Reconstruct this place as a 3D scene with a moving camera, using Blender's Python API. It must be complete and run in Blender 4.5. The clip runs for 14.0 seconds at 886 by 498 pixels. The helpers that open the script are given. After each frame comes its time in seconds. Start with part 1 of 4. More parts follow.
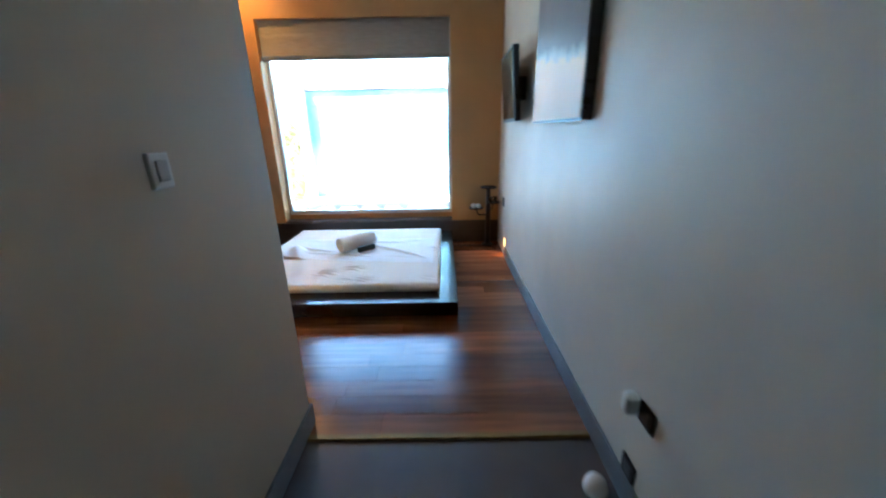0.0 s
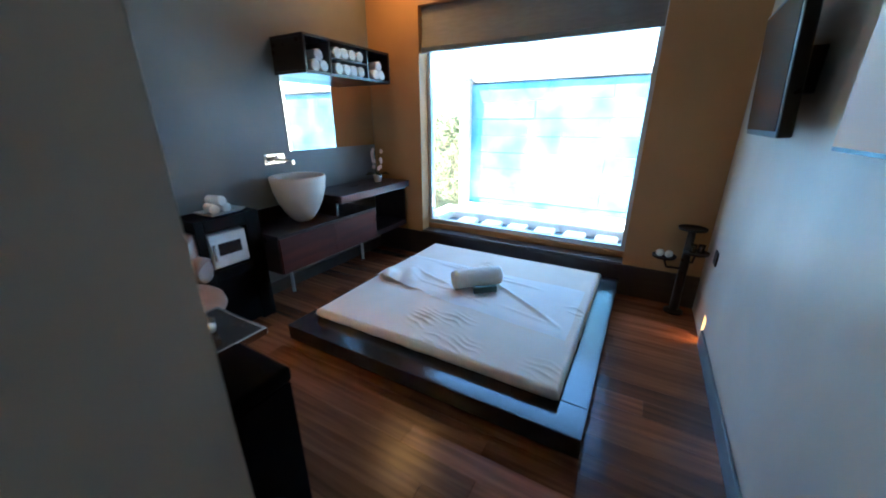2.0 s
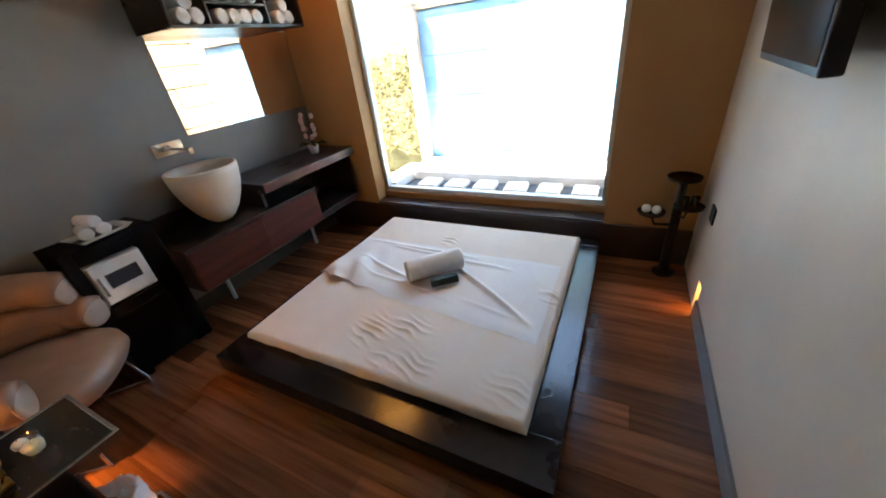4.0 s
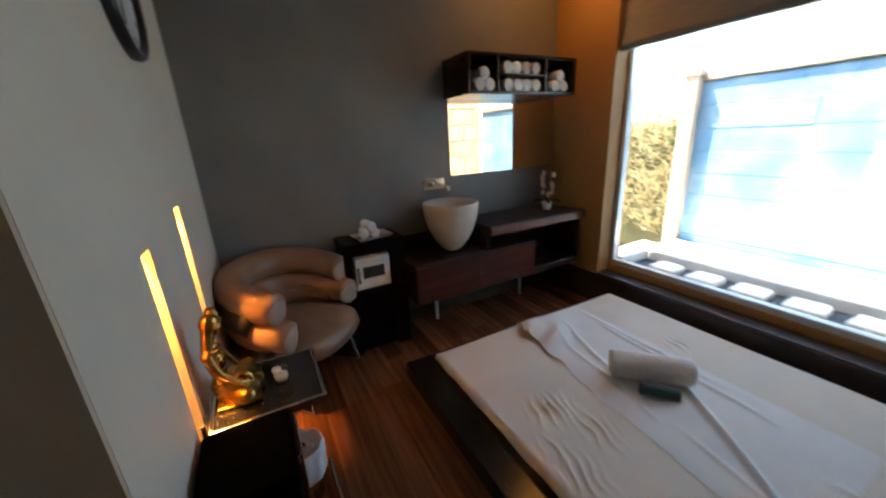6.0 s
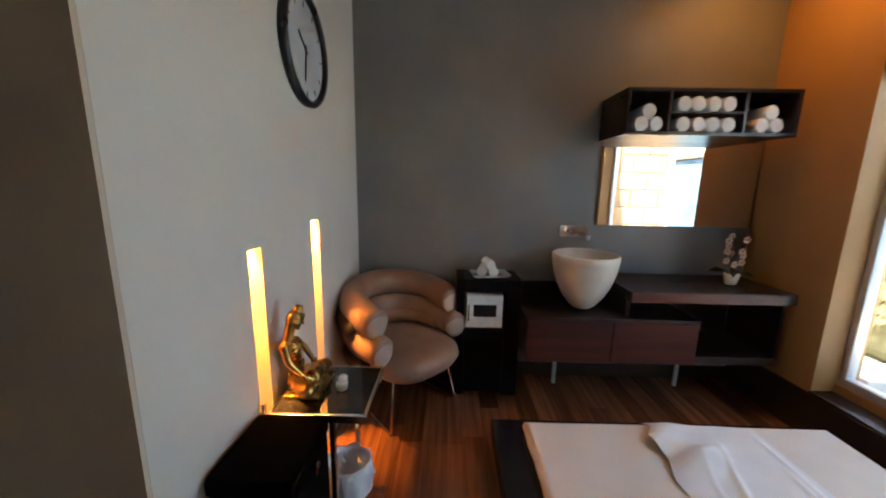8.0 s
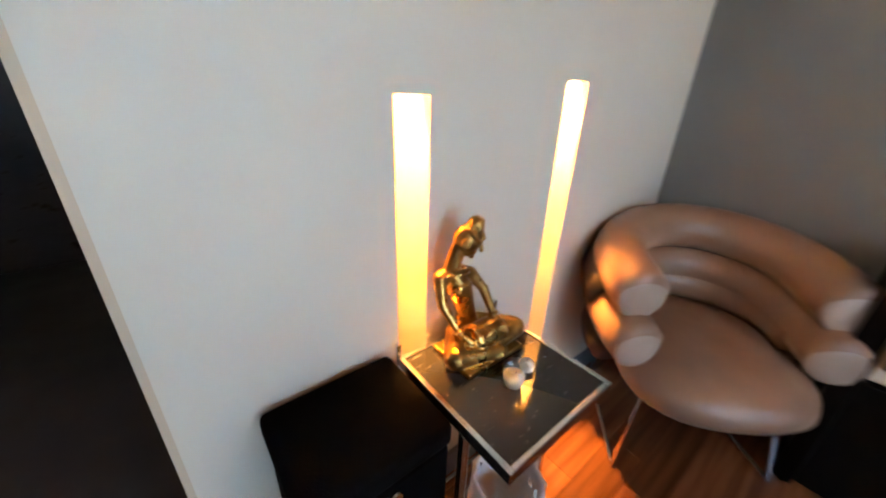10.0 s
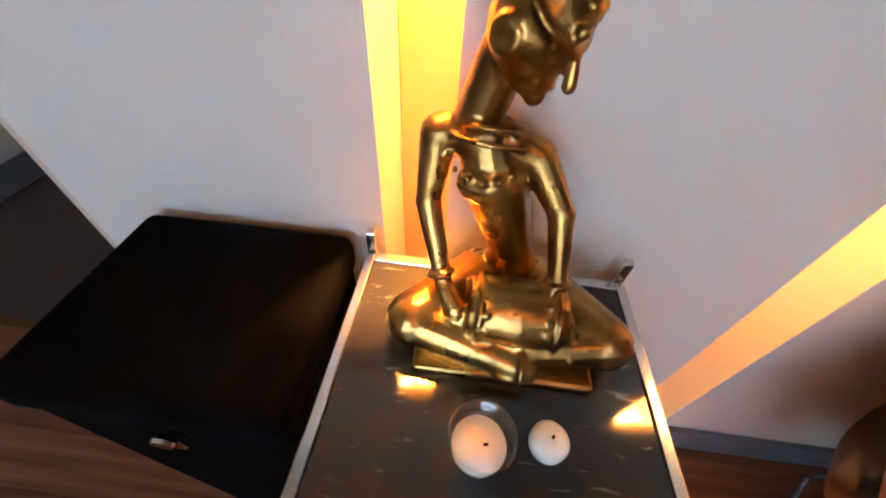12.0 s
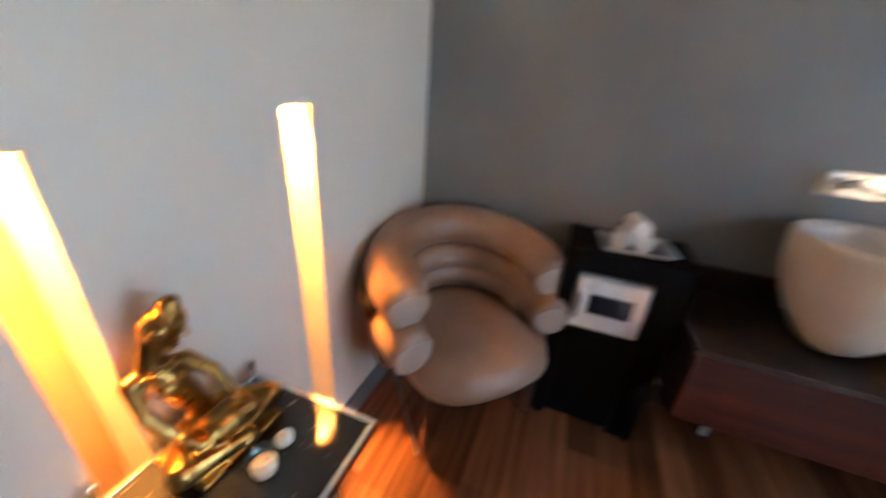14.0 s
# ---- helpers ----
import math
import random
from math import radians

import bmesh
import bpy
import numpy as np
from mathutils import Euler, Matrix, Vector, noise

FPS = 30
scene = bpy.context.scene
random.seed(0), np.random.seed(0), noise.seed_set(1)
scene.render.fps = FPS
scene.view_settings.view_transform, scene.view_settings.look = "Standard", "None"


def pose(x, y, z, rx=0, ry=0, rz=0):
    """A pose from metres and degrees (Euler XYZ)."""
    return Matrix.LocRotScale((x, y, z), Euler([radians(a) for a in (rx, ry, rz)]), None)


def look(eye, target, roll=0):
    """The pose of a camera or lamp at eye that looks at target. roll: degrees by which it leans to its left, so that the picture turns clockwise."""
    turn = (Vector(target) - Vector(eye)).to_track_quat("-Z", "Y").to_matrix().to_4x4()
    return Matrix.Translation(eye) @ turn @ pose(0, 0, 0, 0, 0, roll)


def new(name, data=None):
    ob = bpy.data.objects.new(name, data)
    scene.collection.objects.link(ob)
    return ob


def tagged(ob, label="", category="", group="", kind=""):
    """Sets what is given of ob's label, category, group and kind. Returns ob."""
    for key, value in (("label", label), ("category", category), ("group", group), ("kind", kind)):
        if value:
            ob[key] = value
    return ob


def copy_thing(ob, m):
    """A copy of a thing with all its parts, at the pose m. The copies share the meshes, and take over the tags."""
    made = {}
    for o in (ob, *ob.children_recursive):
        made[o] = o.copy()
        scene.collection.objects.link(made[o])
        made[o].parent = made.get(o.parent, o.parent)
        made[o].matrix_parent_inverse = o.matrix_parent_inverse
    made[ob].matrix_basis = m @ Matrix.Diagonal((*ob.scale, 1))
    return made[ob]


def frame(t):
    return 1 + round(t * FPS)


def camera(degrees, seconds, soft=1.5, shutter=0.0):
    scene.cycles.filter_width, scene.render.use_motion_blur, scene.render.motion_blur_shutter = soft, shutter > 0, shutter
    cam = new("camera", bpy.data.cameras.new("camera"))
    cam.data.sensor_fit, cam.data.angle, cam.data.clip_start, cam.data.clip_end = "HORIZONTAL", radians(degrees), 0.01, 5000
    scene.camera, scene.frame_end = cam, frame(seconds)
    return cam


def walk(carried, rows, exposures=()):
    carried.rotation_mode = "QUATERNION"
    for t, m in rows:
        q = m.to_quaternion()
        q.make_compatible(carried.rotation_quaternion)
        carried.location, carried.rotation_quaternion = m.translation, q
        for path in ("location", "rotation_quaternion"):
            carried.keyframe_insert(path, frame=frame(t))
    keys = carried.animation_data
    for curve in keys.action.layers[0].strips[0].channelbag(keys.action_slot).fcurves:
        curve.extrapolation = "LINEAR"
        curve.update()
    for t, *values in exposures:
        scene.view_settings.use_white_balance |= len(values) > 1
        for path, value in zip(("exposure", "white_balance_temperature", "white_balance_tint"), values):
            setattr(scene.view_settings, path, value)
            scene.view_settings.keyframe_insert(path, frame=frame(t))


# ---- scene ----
cam = camera(103.2, 14.0, soft=1.9, shutter=0.6)
PATH = [
    (0, (-0.6, -1.26, 1.256), (-0.613, 0.634, 0.615), -1.1),
    (0.5, (-0.521, -1.012, 1.314), (-0.769, 0.884, 0.727), -0.4),
    (1, (-0.487, -0.782, 1.328), (-0.847, 1.084, 0.706), -0.9),
    (1.5, (-0.474, -0.543, 1.361), (-1.15, 1.218, 0.697), -0.9),
    (2, (-0.475, -0.314, 1.366), (-1.403, 1.321, 0.684), -0.2),
    (4.3, (-0.46, 0.271, 1.464), (-1.31, 1.779, 0.463), -7.9),
    (4.5, (-0.522, 0.251, 1.429), (-1.552, 1.72, 0.545), -6.8),
    (5, (-0.451, 0.238, 1.493), (-1.774, 1.528, 0.732), -5.4),
    (5.5, (-0.461, 0.248, 1.481), (-1.96, 1.34, 0.734), -4.5),
    (6, (-0.569, 0.286, 1.429), (-2.264, 1.161, 0.827), -2.9),
    (6.5, (-0.585, 0.414, 1.427), (-2.425, 1.056, 0.978), -0.3),
    (7, (-0.568, 0.56, 1.433), (-2.497, 0.948, 1.071), -0.1),
    (7.2, (-0.508, 0.659, 1.444), (-2.466, 0.9, 1.111), 0.3),
    (9.3, (-1.034, 0.595, 1.276), (-2.803, -0.038, 0.593), 0.1),
    (9.5, (-1.135, 0.6, 1.26), (-2.76, -0.332, 0.56), 2.4),
    (10, (-1.314, 0.579, 1.192), (-2.479, -0.822, 0.369), 2.2),
    (10.5, (-1.477, 0.515, 1.119), (-2.235, -1.012, 0.073), 5.5),
    (11, (-1.649, 0.442, 1.054), (-1.886, -1.052, -0.252), 7.1),
    (11.5, (-1.736, 0.37, 1.0), (-1.797, -1.065, -0.391), 10.1),
    (12, (-1.765, 0.328, 0.964), (-1.694, -1.041, -0.491), 4.7),
    (12.5, (-1.773, 0.32, 0.964), (-1.677, -1.041, -0.498), 2.5),
    (13, (-1.757, 0.43, 1.044), (-1.696, -1.069, -0.279), 1.5),
    (13.5, (-1.66, 0.514, 1.156), (-2.638, -0.782, -0.012), -0.1),
    (14, (-1.52, 0.658, 1.3), (-3.226, 0.059, 0.446), 4.4),
]
walk(cam, [(t, look(eye, target, roll)) for t, eye, target, roll in PATH],
     exposures=[(0.0, 5.08, 5350, -8), (1.0, 4.45, 5150, -9), (2.2, 4.36, 4680, -11), (4.4, 4.28, 7250, 3), (5.0, 3.88, 7100, 2), (5.6, 3.52, 6950, 1), (7.2, 3.60, 7250, 3), (9.3, 4.85, 7100, 4), (10.2, 4.75, 7100, 5), (11.0, 4.3, 6800, 12), (12.3, 4.84, 6850, 12), (13.0, 4.84, 6900, 11), (14.0, 4.65, 6750, 5)])

# ---- world, sun and lamps ----
world = bpy.data.worlds.new("sky")
scene.world = world
world.use_nodes = True
sky = world.node_tree.nodes.new("ShaderNodeTexSky")
sky.sky_type, sky.sun_disc = "NISHITA", False
SUN_FROM = Vector((-0.42, -0.19, 1.0)).normalized()
sky.sun_elevation = math.asin(SUN_FROM.z)
sky.sun_rotation = math.atan2(SUN_FROM.x, SUN_FROM.y)
background = world.node_tree.nodes["Background"]
background.inputs[1].default_value = 0.15
world.node_tree.links.new(sky.outputs[0], background.inputs[0])
sun = new("sun", bpy.data.lights.new("sun", "SUN"))
sun.data.energy, sun.data.angle, sun.data.color = 5.0, radians(0.5), (1.0, 0.95, 0.88)
sun.matrix_world = look(SUN_FROM * 20, (0, 0, 0))


def area_lamp(name, m, sx, sy, watts, color):
    ob = new(name, bpy.data.lights.new(name, "AREA"))
    ob.data.shape, ob.data.size, ob.data.size_y, ob.data.energy, ob.data.color = "RECTANGLE", sx, sy, watts, color
    ob.matrix_world = m
    return ob


XR, XG, YW, XP, YWH, H = 0.02, -3.04, 2.73, -1.22, 0.0, 2.70   # right wall, grey wall, window wall, partition edge, white wall, ceiling
WX0, WX1, WZ0, WZ1, YG = -2.45, -0.515, 0.26, 2.325, 2.90          # window opening and the glass plane
SLOT_A, SLOT_B = (-1.750, -1.668), (-2.290, -2.195)
SLOT_TOPS = (1.182, 1.225)
for s in (SLOT_A, SLOT_B):
    area_lamp("slot_lamp", look(((s[0] + s[1]) / 2, -0.092, 1.40), ((s[0] + s[1]) / 2, 0.02, 0.0)), 0.06, 0.03, 5.0, (1.0, 0.42, 0.10))
area_lamp("slot_lamp", look((0.085, 2.235, 0.16), (0.05, 2.235, 0.0)), 0.05, 0.05, 0.04, (1.0, 0.45, 0.12))
area_lamp("corner_downlight", look((-2.55, 2.35, H - 0.02), (-2.62, 2.5, 0.0)), 0.45, 0.45, 0.42, (1.0, 0.42, 0.10))


# ---- materials ----
def mat(name, color, rough=0.5, metal=0.0, color2=None, scale=8.0, stretch=(1, 1, 1), bump=0.05, bump_scale=120.0, var=0.0, spec=0.5, fine=True):
    """A node material: two-scale colour variation in object space and fine relief. var: brightness change from piece to piece."""
    m = bpy.data.materials.new(name)
    m.use_nodes = True
    nt = m.node_tree
    N, L = nt.nodes, nt.links
    b = N["Principled BSDF"]
    b.inputs["Roughness"].default_value, b.inputs["Metallic"].default_value, b.inputs["Specular IOR Level"].default_value = rough, metal, spec
    mp = N.new("ShaderNodeMapping")
    mp.inputs["Scale"].default_value = stretch
    geo = N.new("ShaderNodeNewGeometry")
    L.new(geo.outputs["Position"], mp.inputs["Vector"])
    big = N.new("ShaderNodeTexNoise")
    big.inputs["Scale"].default_value, big.inputs["Detail"].default_value = scale, 6
    L.new(mp.outputs[0], big.inputs["Vector"])
    mix = N.new("ShaderNodeMix")
    mix.data_type = "RGBA"
    c2 = color2 or tuple(v * 0.86 for v in color)
    mix.inputs["A"].default_value, mix.inputs["B"].default_value = (*color, 1), (*c2, 1)
    ramp = N.new("ShaderNodeMapRange")
    ramp.inputs["From Min"].default_value, ramp.inputs["From Max"].default_value = 0.32, 0.68
    L.new(big.outputs["Fac"], ramp.inputs["Value"])
    L.new(ramp.outputs[0], mix.inputs["Factor"])
    out = mix.outputs["Result"]
    if var:
        info = N.new("ShaderNodeObjectInfo")
        rng = N.new("ShaderNodeMapRange")
        rng.inputs["To Min"].default_value, rng.inputs["To Max"].default_value = 1 - var, 1 + var
        L.new(info.outputs["Random"], rng.inputs["Value"])
        hsv = N.new("ShaderNodeHueSaturation")
        L.new(rng.outputs[0], hsv.inputs["Value"])
        L.new(out, hsv.inputs["Color"])
        out = hsv.outputs["Color"]
    L.new(out, b.inputs["Base Color"])
    small = N.new("ShaderNodeTexNoise")
    small.inputs["Scale"].default_value, small.inputs["Detail"].default_value = bump_scale, 4
    L.new(mp.outputs[0], small.inputs["Vector"])
    if fine:
        rr = N.new("ShaderNodeMapRange")
        rr.inputs["To Min"].default_value, rr.inputs["To Max"].default_value = max(0.02, rough - 0.08), min(1, rough + 0.08)
        L.new(big.outputs["Fac"], rr.inputs["Value"])
        L.new(rr.outputs[0], b.inputs["Roughness"])
    if bump:
        bp = N.new("ShaderNodeBump")
        bp.inputs["Strength"].default_value, bp.inputs["Distance"].default_value = bump, 0.004
        L.new(small.outputs["Fac"], bp.inputs["Height"])
        L.new(bp.outputs[0], b.inputs["Normal"])
    return m


def glow_mat(name, color, strength):
    m = bpy.data.materials.new(name)
    m.use_nodes = True
    b = m.node_tree.nodes["Principled BSDF"]
    b.inputs["Base Color"].default_value = (*color, 1)
    b.inputs["Emission Color"].default_value, b.inputs["Emission Strength"].default_value = (*color, 1), strength
    return m


def glass_mat(name, color=(1, 1, 1), rough=0.0, ior=1.45):
    m = bpy.data.materials.new(name)
    m.use_nodes = True
    b = m.node_tree.nodes["Principled BSDF"]
    b.inputs["Base Color"].default_value, b.inputs["Roughness"].default_value = (*color, 1), rough
    b.inputs["Transmission Weight"].default_value, b.inputs["IOR"].default_value = 1.0, ior
    return m


M_WHITE = mat("white_wall_paint", (0.69, 0.63, 0.54), 0.5, color2=(0.63, 0.575, 0.49), scale=1.6, bump=0.12, bump_scale=90)
M_RIGHT = mat("pale_satin_wall_paint", (0.66, 0.60, 0.52), 0.47, color2=(0.59, 0.54, 0.475), scale=2.2, bump=0.16, bump_scale=60, spec=0.4)
M_GREY = mat("grey_wall_paint", (0.215, 0.208, 0.195), 0.5, color2=(0.175, 0.168, 0.16), scale=2.0, bump=0.12, bump_scale=70)
# ochre tint: the niche lamp's amber glow put into the lining's colour
M_NICHE = mat("niche_lamp_glow_tint", (0.62, 0.34, 0.12), 0.6, color2=(0.55, 0.29, 0.10), scale=4.0, bump=0.10, bump_scale=70)
M_TAUPE = mat("taupe_wall_paint", (0.60, 0.475, 0.345), 0.5, color2=(0.545, 0.43, 0.31), scale=1.6, bump=0.12, bump_scale=90)
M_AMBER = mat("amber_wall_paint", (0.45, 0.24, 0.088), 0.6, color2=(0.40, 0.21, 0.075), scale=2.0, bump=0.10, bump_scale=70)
M_CEIL = mat("ceiling_paint", (0.7, 0.66, 0.6), 0.8, scale=2, bump=0.05)
M_BASE_GREY = mat("grey_painted_skirting", (0.17, 0.18, 0.20), 0.4, scale=6, bump=0.05)
M_BASE_DARK = mat("dark_brown_skirting", (0.045, 0.03, 0.024), 0.35, color2=(0.03, 0.02, 0.016), scale=6, stretch=(0.3, 3, 3), bump=0.06)
M_PLANK = mat("reddish_hardwood", (0.25, 0.092, 0.040), 0.20, color2=(0.125, 0.043, 0.019), scale=5, stretch=(0.35, 7, 7), bump=0.10, bump_scale=40, var=0.45)
M_SUBFLOOR = mat("dark_floor_joint", (0.02, 0.012, 0.008), 0.7, bump=0)
M_TILE = mat("dark_grey_tile", (0.088, 0.064, 0.058), 0.45, color2=(0.068, 0.050, 0.045), scale=5, bump=0.05)
M_BRASS = mat("brass_strip", (0.26, 0.155, 0.055), 0.6, 1.0, scale=20, bump=0.05)
M_ESPRESSO = mat("espresso_wood", (0.028, 0.016, 0.014), 0.3, color2=(0.018, 0.01, 0.009), scale=5, stretch=(3, 0.4, 3), bump=0.08, bump_scale=60, spec=0.3)
M_REDWOOD = mat("red_mahogany_veneer", (0.085, 0.018, 0.010), 0.42, color2=(0.05, 0.011, 0.007), scale=6, stretch=(4, 0.35, 4), bump=0.06, bump_scale=60, spec=0.25)
M_BED = mat("black_lacquered_bed_wood", (0.02, 0.018, 0.02), 0.17, color2=(0.013, 0.012, 0.013), scale=3, bump=0.02, bump_scale=220)
M_MATTRESS = mat("cream_fitted_sheet", (0.80, 0.73, 0.65), 0.85, color2=(0.76, 0.69, 0.61), scale=6, bump=0.25, bump_scale=350)
M_SHEET = mat("white_cotton_sheet", (0.84, 0.83, 0.82), 0.85, color2=(0.80, 0.79, 0.78), scale=6, bump=0.2, bump_scale=400)
M_TOWEL = mat("white_terry_towel", (0.86, 0.84, 0.82), 0.95, color2=(0.79, 0.77, 0.75), scale=30, bump=0.8, bump_scale=420)
M_GREENBOX = mat("dark_green_pouch", (0.015, 0.055, 0.045), 0.45, scale=30, bump=0.1)
M_LEATHER = mat("tan_leather", (0.30, 0.17, 0.11), 0.36, color2=(0.25, 0.14, 0.09), scale=9, bump=0.25, bump_scale=260)
M_LEATHER_END = mat("pale_leather_end", (0.42, 0.31, 0.25), 0.4, scale=9, bump=0.2, bump_scale=260)
M_SHELL = mat("dark_chair_shell", (0.02, 0.014, 0.011), 0.5, bump=0.05)
M_CHROME = mat("brushed_chrome", (0.75, 0.74, 0.72), 0.16, 1.0, scale=30, bump=0.02)
M_BLACK = mat("black_leatherette", (0.0030, 0.0028, 0.0030), 0.8, color2=(0.0020, 0.0018, 0.0020), scale=12, bump=0.2, bump_scale=300, spec=0.03)
M_BLACKWOOD = mat("black_stained_wood", (0.0045, 0.004, 0.004), 0.55, scale=8, bump=0.1, bump_scale=80, spec=0.08)
M_IRON = mat("black_iron", (0.018, 0.015, 0.014), 0.45, 0.6, scale=30, bump=0.15)
M_GOLD = mat("worn_gold_leaf", (0.62, 0.35, 0.10), 0.29, 1.0, color2=(0.13, 0.060, 0.020), scale=11, bump=0.16, bump_scale=170)
M_CERAMIC = mat("cream_stone_basin", (0.66, 0.57, 0.48), 0.38, color2=(0.61, 0.52, 0.43), scale=10, bump=0.06, bump_scale=150)
M_PLASTIC = mat("white_plastic", (0.78, 0.76, 0.73), 0.35, scale=12, bump=0.03)
M_DARKGLASS = mat("dark_smoked_glass", (0.02, 0.02, 0.022), 0.14, scale=10, bump=0)
M_PORCELAIN = mat("white_porcelain", (0.82, 0.80, 0.77), 0.15, scale=10, bump=0)
M_WAX = mat("white_wax", (0.82, 0.79, 0.72), 0.5, scale=20, bump=0.04)
M_BLIND = mat("grey_roman_blind_fabric", (0.30, 0.285, 0.275), 0.9, color2=(0.26, 0.245, 0.235), scale=9, stretch=(1, 1, 5), bump=0.3, bump_scale=300)
M_ALU = mat("white_aluminium_frame", (0.62, 0.64, 0.66), 0.35, 0.3, scale=10, bump=0.02)
M_BLUE = mat("weathered_blue_wall_paint", (0.11, 0.28, 0.51), 0.75, color2=(0.25, 0.41, 0.57), scale=3.2, bump=0.9, bump_scale=38, var=0.05)
M_CONCRETE = mat("pale_concrete", (0.44, 0.38, 0.31), 0.85, color2=(0.34, 0.29, 0.24), scale=5, bump=0.4, bump_scale=60)
M_STEP = mat("white_paving_slab", (0.76, 0.75, 0.72), 0.8, color2=(0.66, 0.65, 0.62), scale=8, bump=0.3, bump_scale=60, var=0.05)
M_CHANNEL = mat("dark_blue_grey_pebbles", (0.02, 0.03, 0.045), 0.6, color2=(0.05, 0.065, 0.085), scale=60, bump=0.8, bump_scale=80)
M_STONE = mat("beige_stone_block", (0.36, 0.25, 0.16), 0.8, color2=(0.26, 0.175, 0.11), scale=7, bump=0.5, bump_scale=50, var=0.12)
M_MORTAR = mat("pale_mortar", (0.42, 0.36, 0.29), 0.9, scale=20, bump=0.4)
M_GROUND = mat("dry_ground", (0.34, 0.29, 0.21), 0.9, color2=(0.26, 0.23, 0.15), scale=3, bump=0.5, bump_scale=40)
M_LEAF = mat("yellow_green_leaf", (0.10, 0.115, 0.022), 0.5, color2=(0.04, 0.055, 0.012), scale=14, bump=0)
M_DRYLEAF = mat("dry_straw_stems", (0.42, 0.33, 0.17), 0.7, color2=(0.24, 0.17, 0.08), scale=14, bump=0)
# dark colour stands for the shade deep between the leaves
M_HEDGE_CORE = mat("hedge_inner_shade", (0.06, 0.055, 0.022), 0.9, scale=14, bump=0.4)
M_FRAME = mat("black_picture_frame", (0.012, 0.012, 0.015), 0.3, scale=12, bump=0.03)
M_CLOCKFACE = mat("pale_clock_face", (0.55, 0.55, 0.54), 0.4, scale=6, bump=0)
M_BAG = mat("clear_white_bin_liner", (0.80, 0.80, 0.82), 0.3, scale=30, bump=0.6, bump_scale=40)
M_FLOWER = mat("pink_white_petals", (0.62, 0.42, 0.36), 0.6, scale=40, bump=0)
M_STEM = mat("dark_green_stem", (0.05, 0.06, 0.02), 0.6, bump=0)
M_SLOTGLOW = glow_mat("warm_lamp_diffuser", (1.0, 0.62, 0.22), 1.0)
M_GLASS = glass_mat("clear_glass")


def thin_glass(name, gloss):
    """Thin clear glass: mostly see-through, with a weak sharp sheen."""
    m = bpy.data.materials.new(name)
    m.use_nodes = True
    N, L = m.node_tree.nodes, m.node_tree.links
    N.remove(N["Principled BSDF"])
    clear, shine, mix = N.new("ShaderNodeBsdfTransparent"), N.new("ShaderNodeBsdfGlossy"), N.new("ShaderNodeMixShader")
    clear.inputs["Color"].default_value = (0.93, 0.94, 0.93, 1)
    shine.inputs["Roughness"].default_value = gloss
    mix.inputs[0].default_value = 0.10
    L.new(clear.outputs[0], mix.inputs[1])
    L.new(shine.outputs[0], mix.inputs[2])
    L.new(mix.outputs[0], N["Material Output"].inputs["Surface"])
    return m


M_THIN_GLASS = thin_glass("thin_votive_glass", 0.03)
M_MIRROR = mat("silvered_mirror", (0.78, 0.77, 0.74), 0.01, 1.0, color2=(0.78, 0.77, 0.74), bump=0, fine=False)


def marble():
    m = mat("black_marble_white_veins", (0.018, 0.016, 0.016), 0.03, scale=6, bump=0)
    N, L = m.node_tree.nodes, m.node_tree.links
    b = N["Principled BSDF"]
    geo = N.new("ShaderNodeNewGeometry")
    mp = N.new("ShaderNodeMapping")
    mp.inputs["Rotation"].default_value = (0, 0, 0.5)
    L.new(geo.outputs["Position"], mp.inputs["Vector"])
    mp.inputs["Scale"].default_value = (26, 130, 26)
    w = N.new("ShaderNodeTexNoise")
    w.inputs["Scale"].default_value, w.inputs["Detail"].default_value, w.inputs["Distortion"].default_value = 1.0, 6, 0.6
    L.new(mp.outputs[0], w.inputs["Vector"])
    r = N.new("ShaderNodeValToRGB")
    r.color_ramp.elements[0].position, r.color_ramp.elements[0].color = 0.64, (0.020, 0.018, 0.017, 1)
    r.color_ramp.elements[1].position, r.color_ramp.elements[1].color = 0.82, (0.26, 0.24, 0.22, 1)
    L.new(w.outputs["Fac"], r.inputs[0])
    L.new(r.outputs[0], b.inputs["Base Color"])
    return m


M_MARBLE = marble()


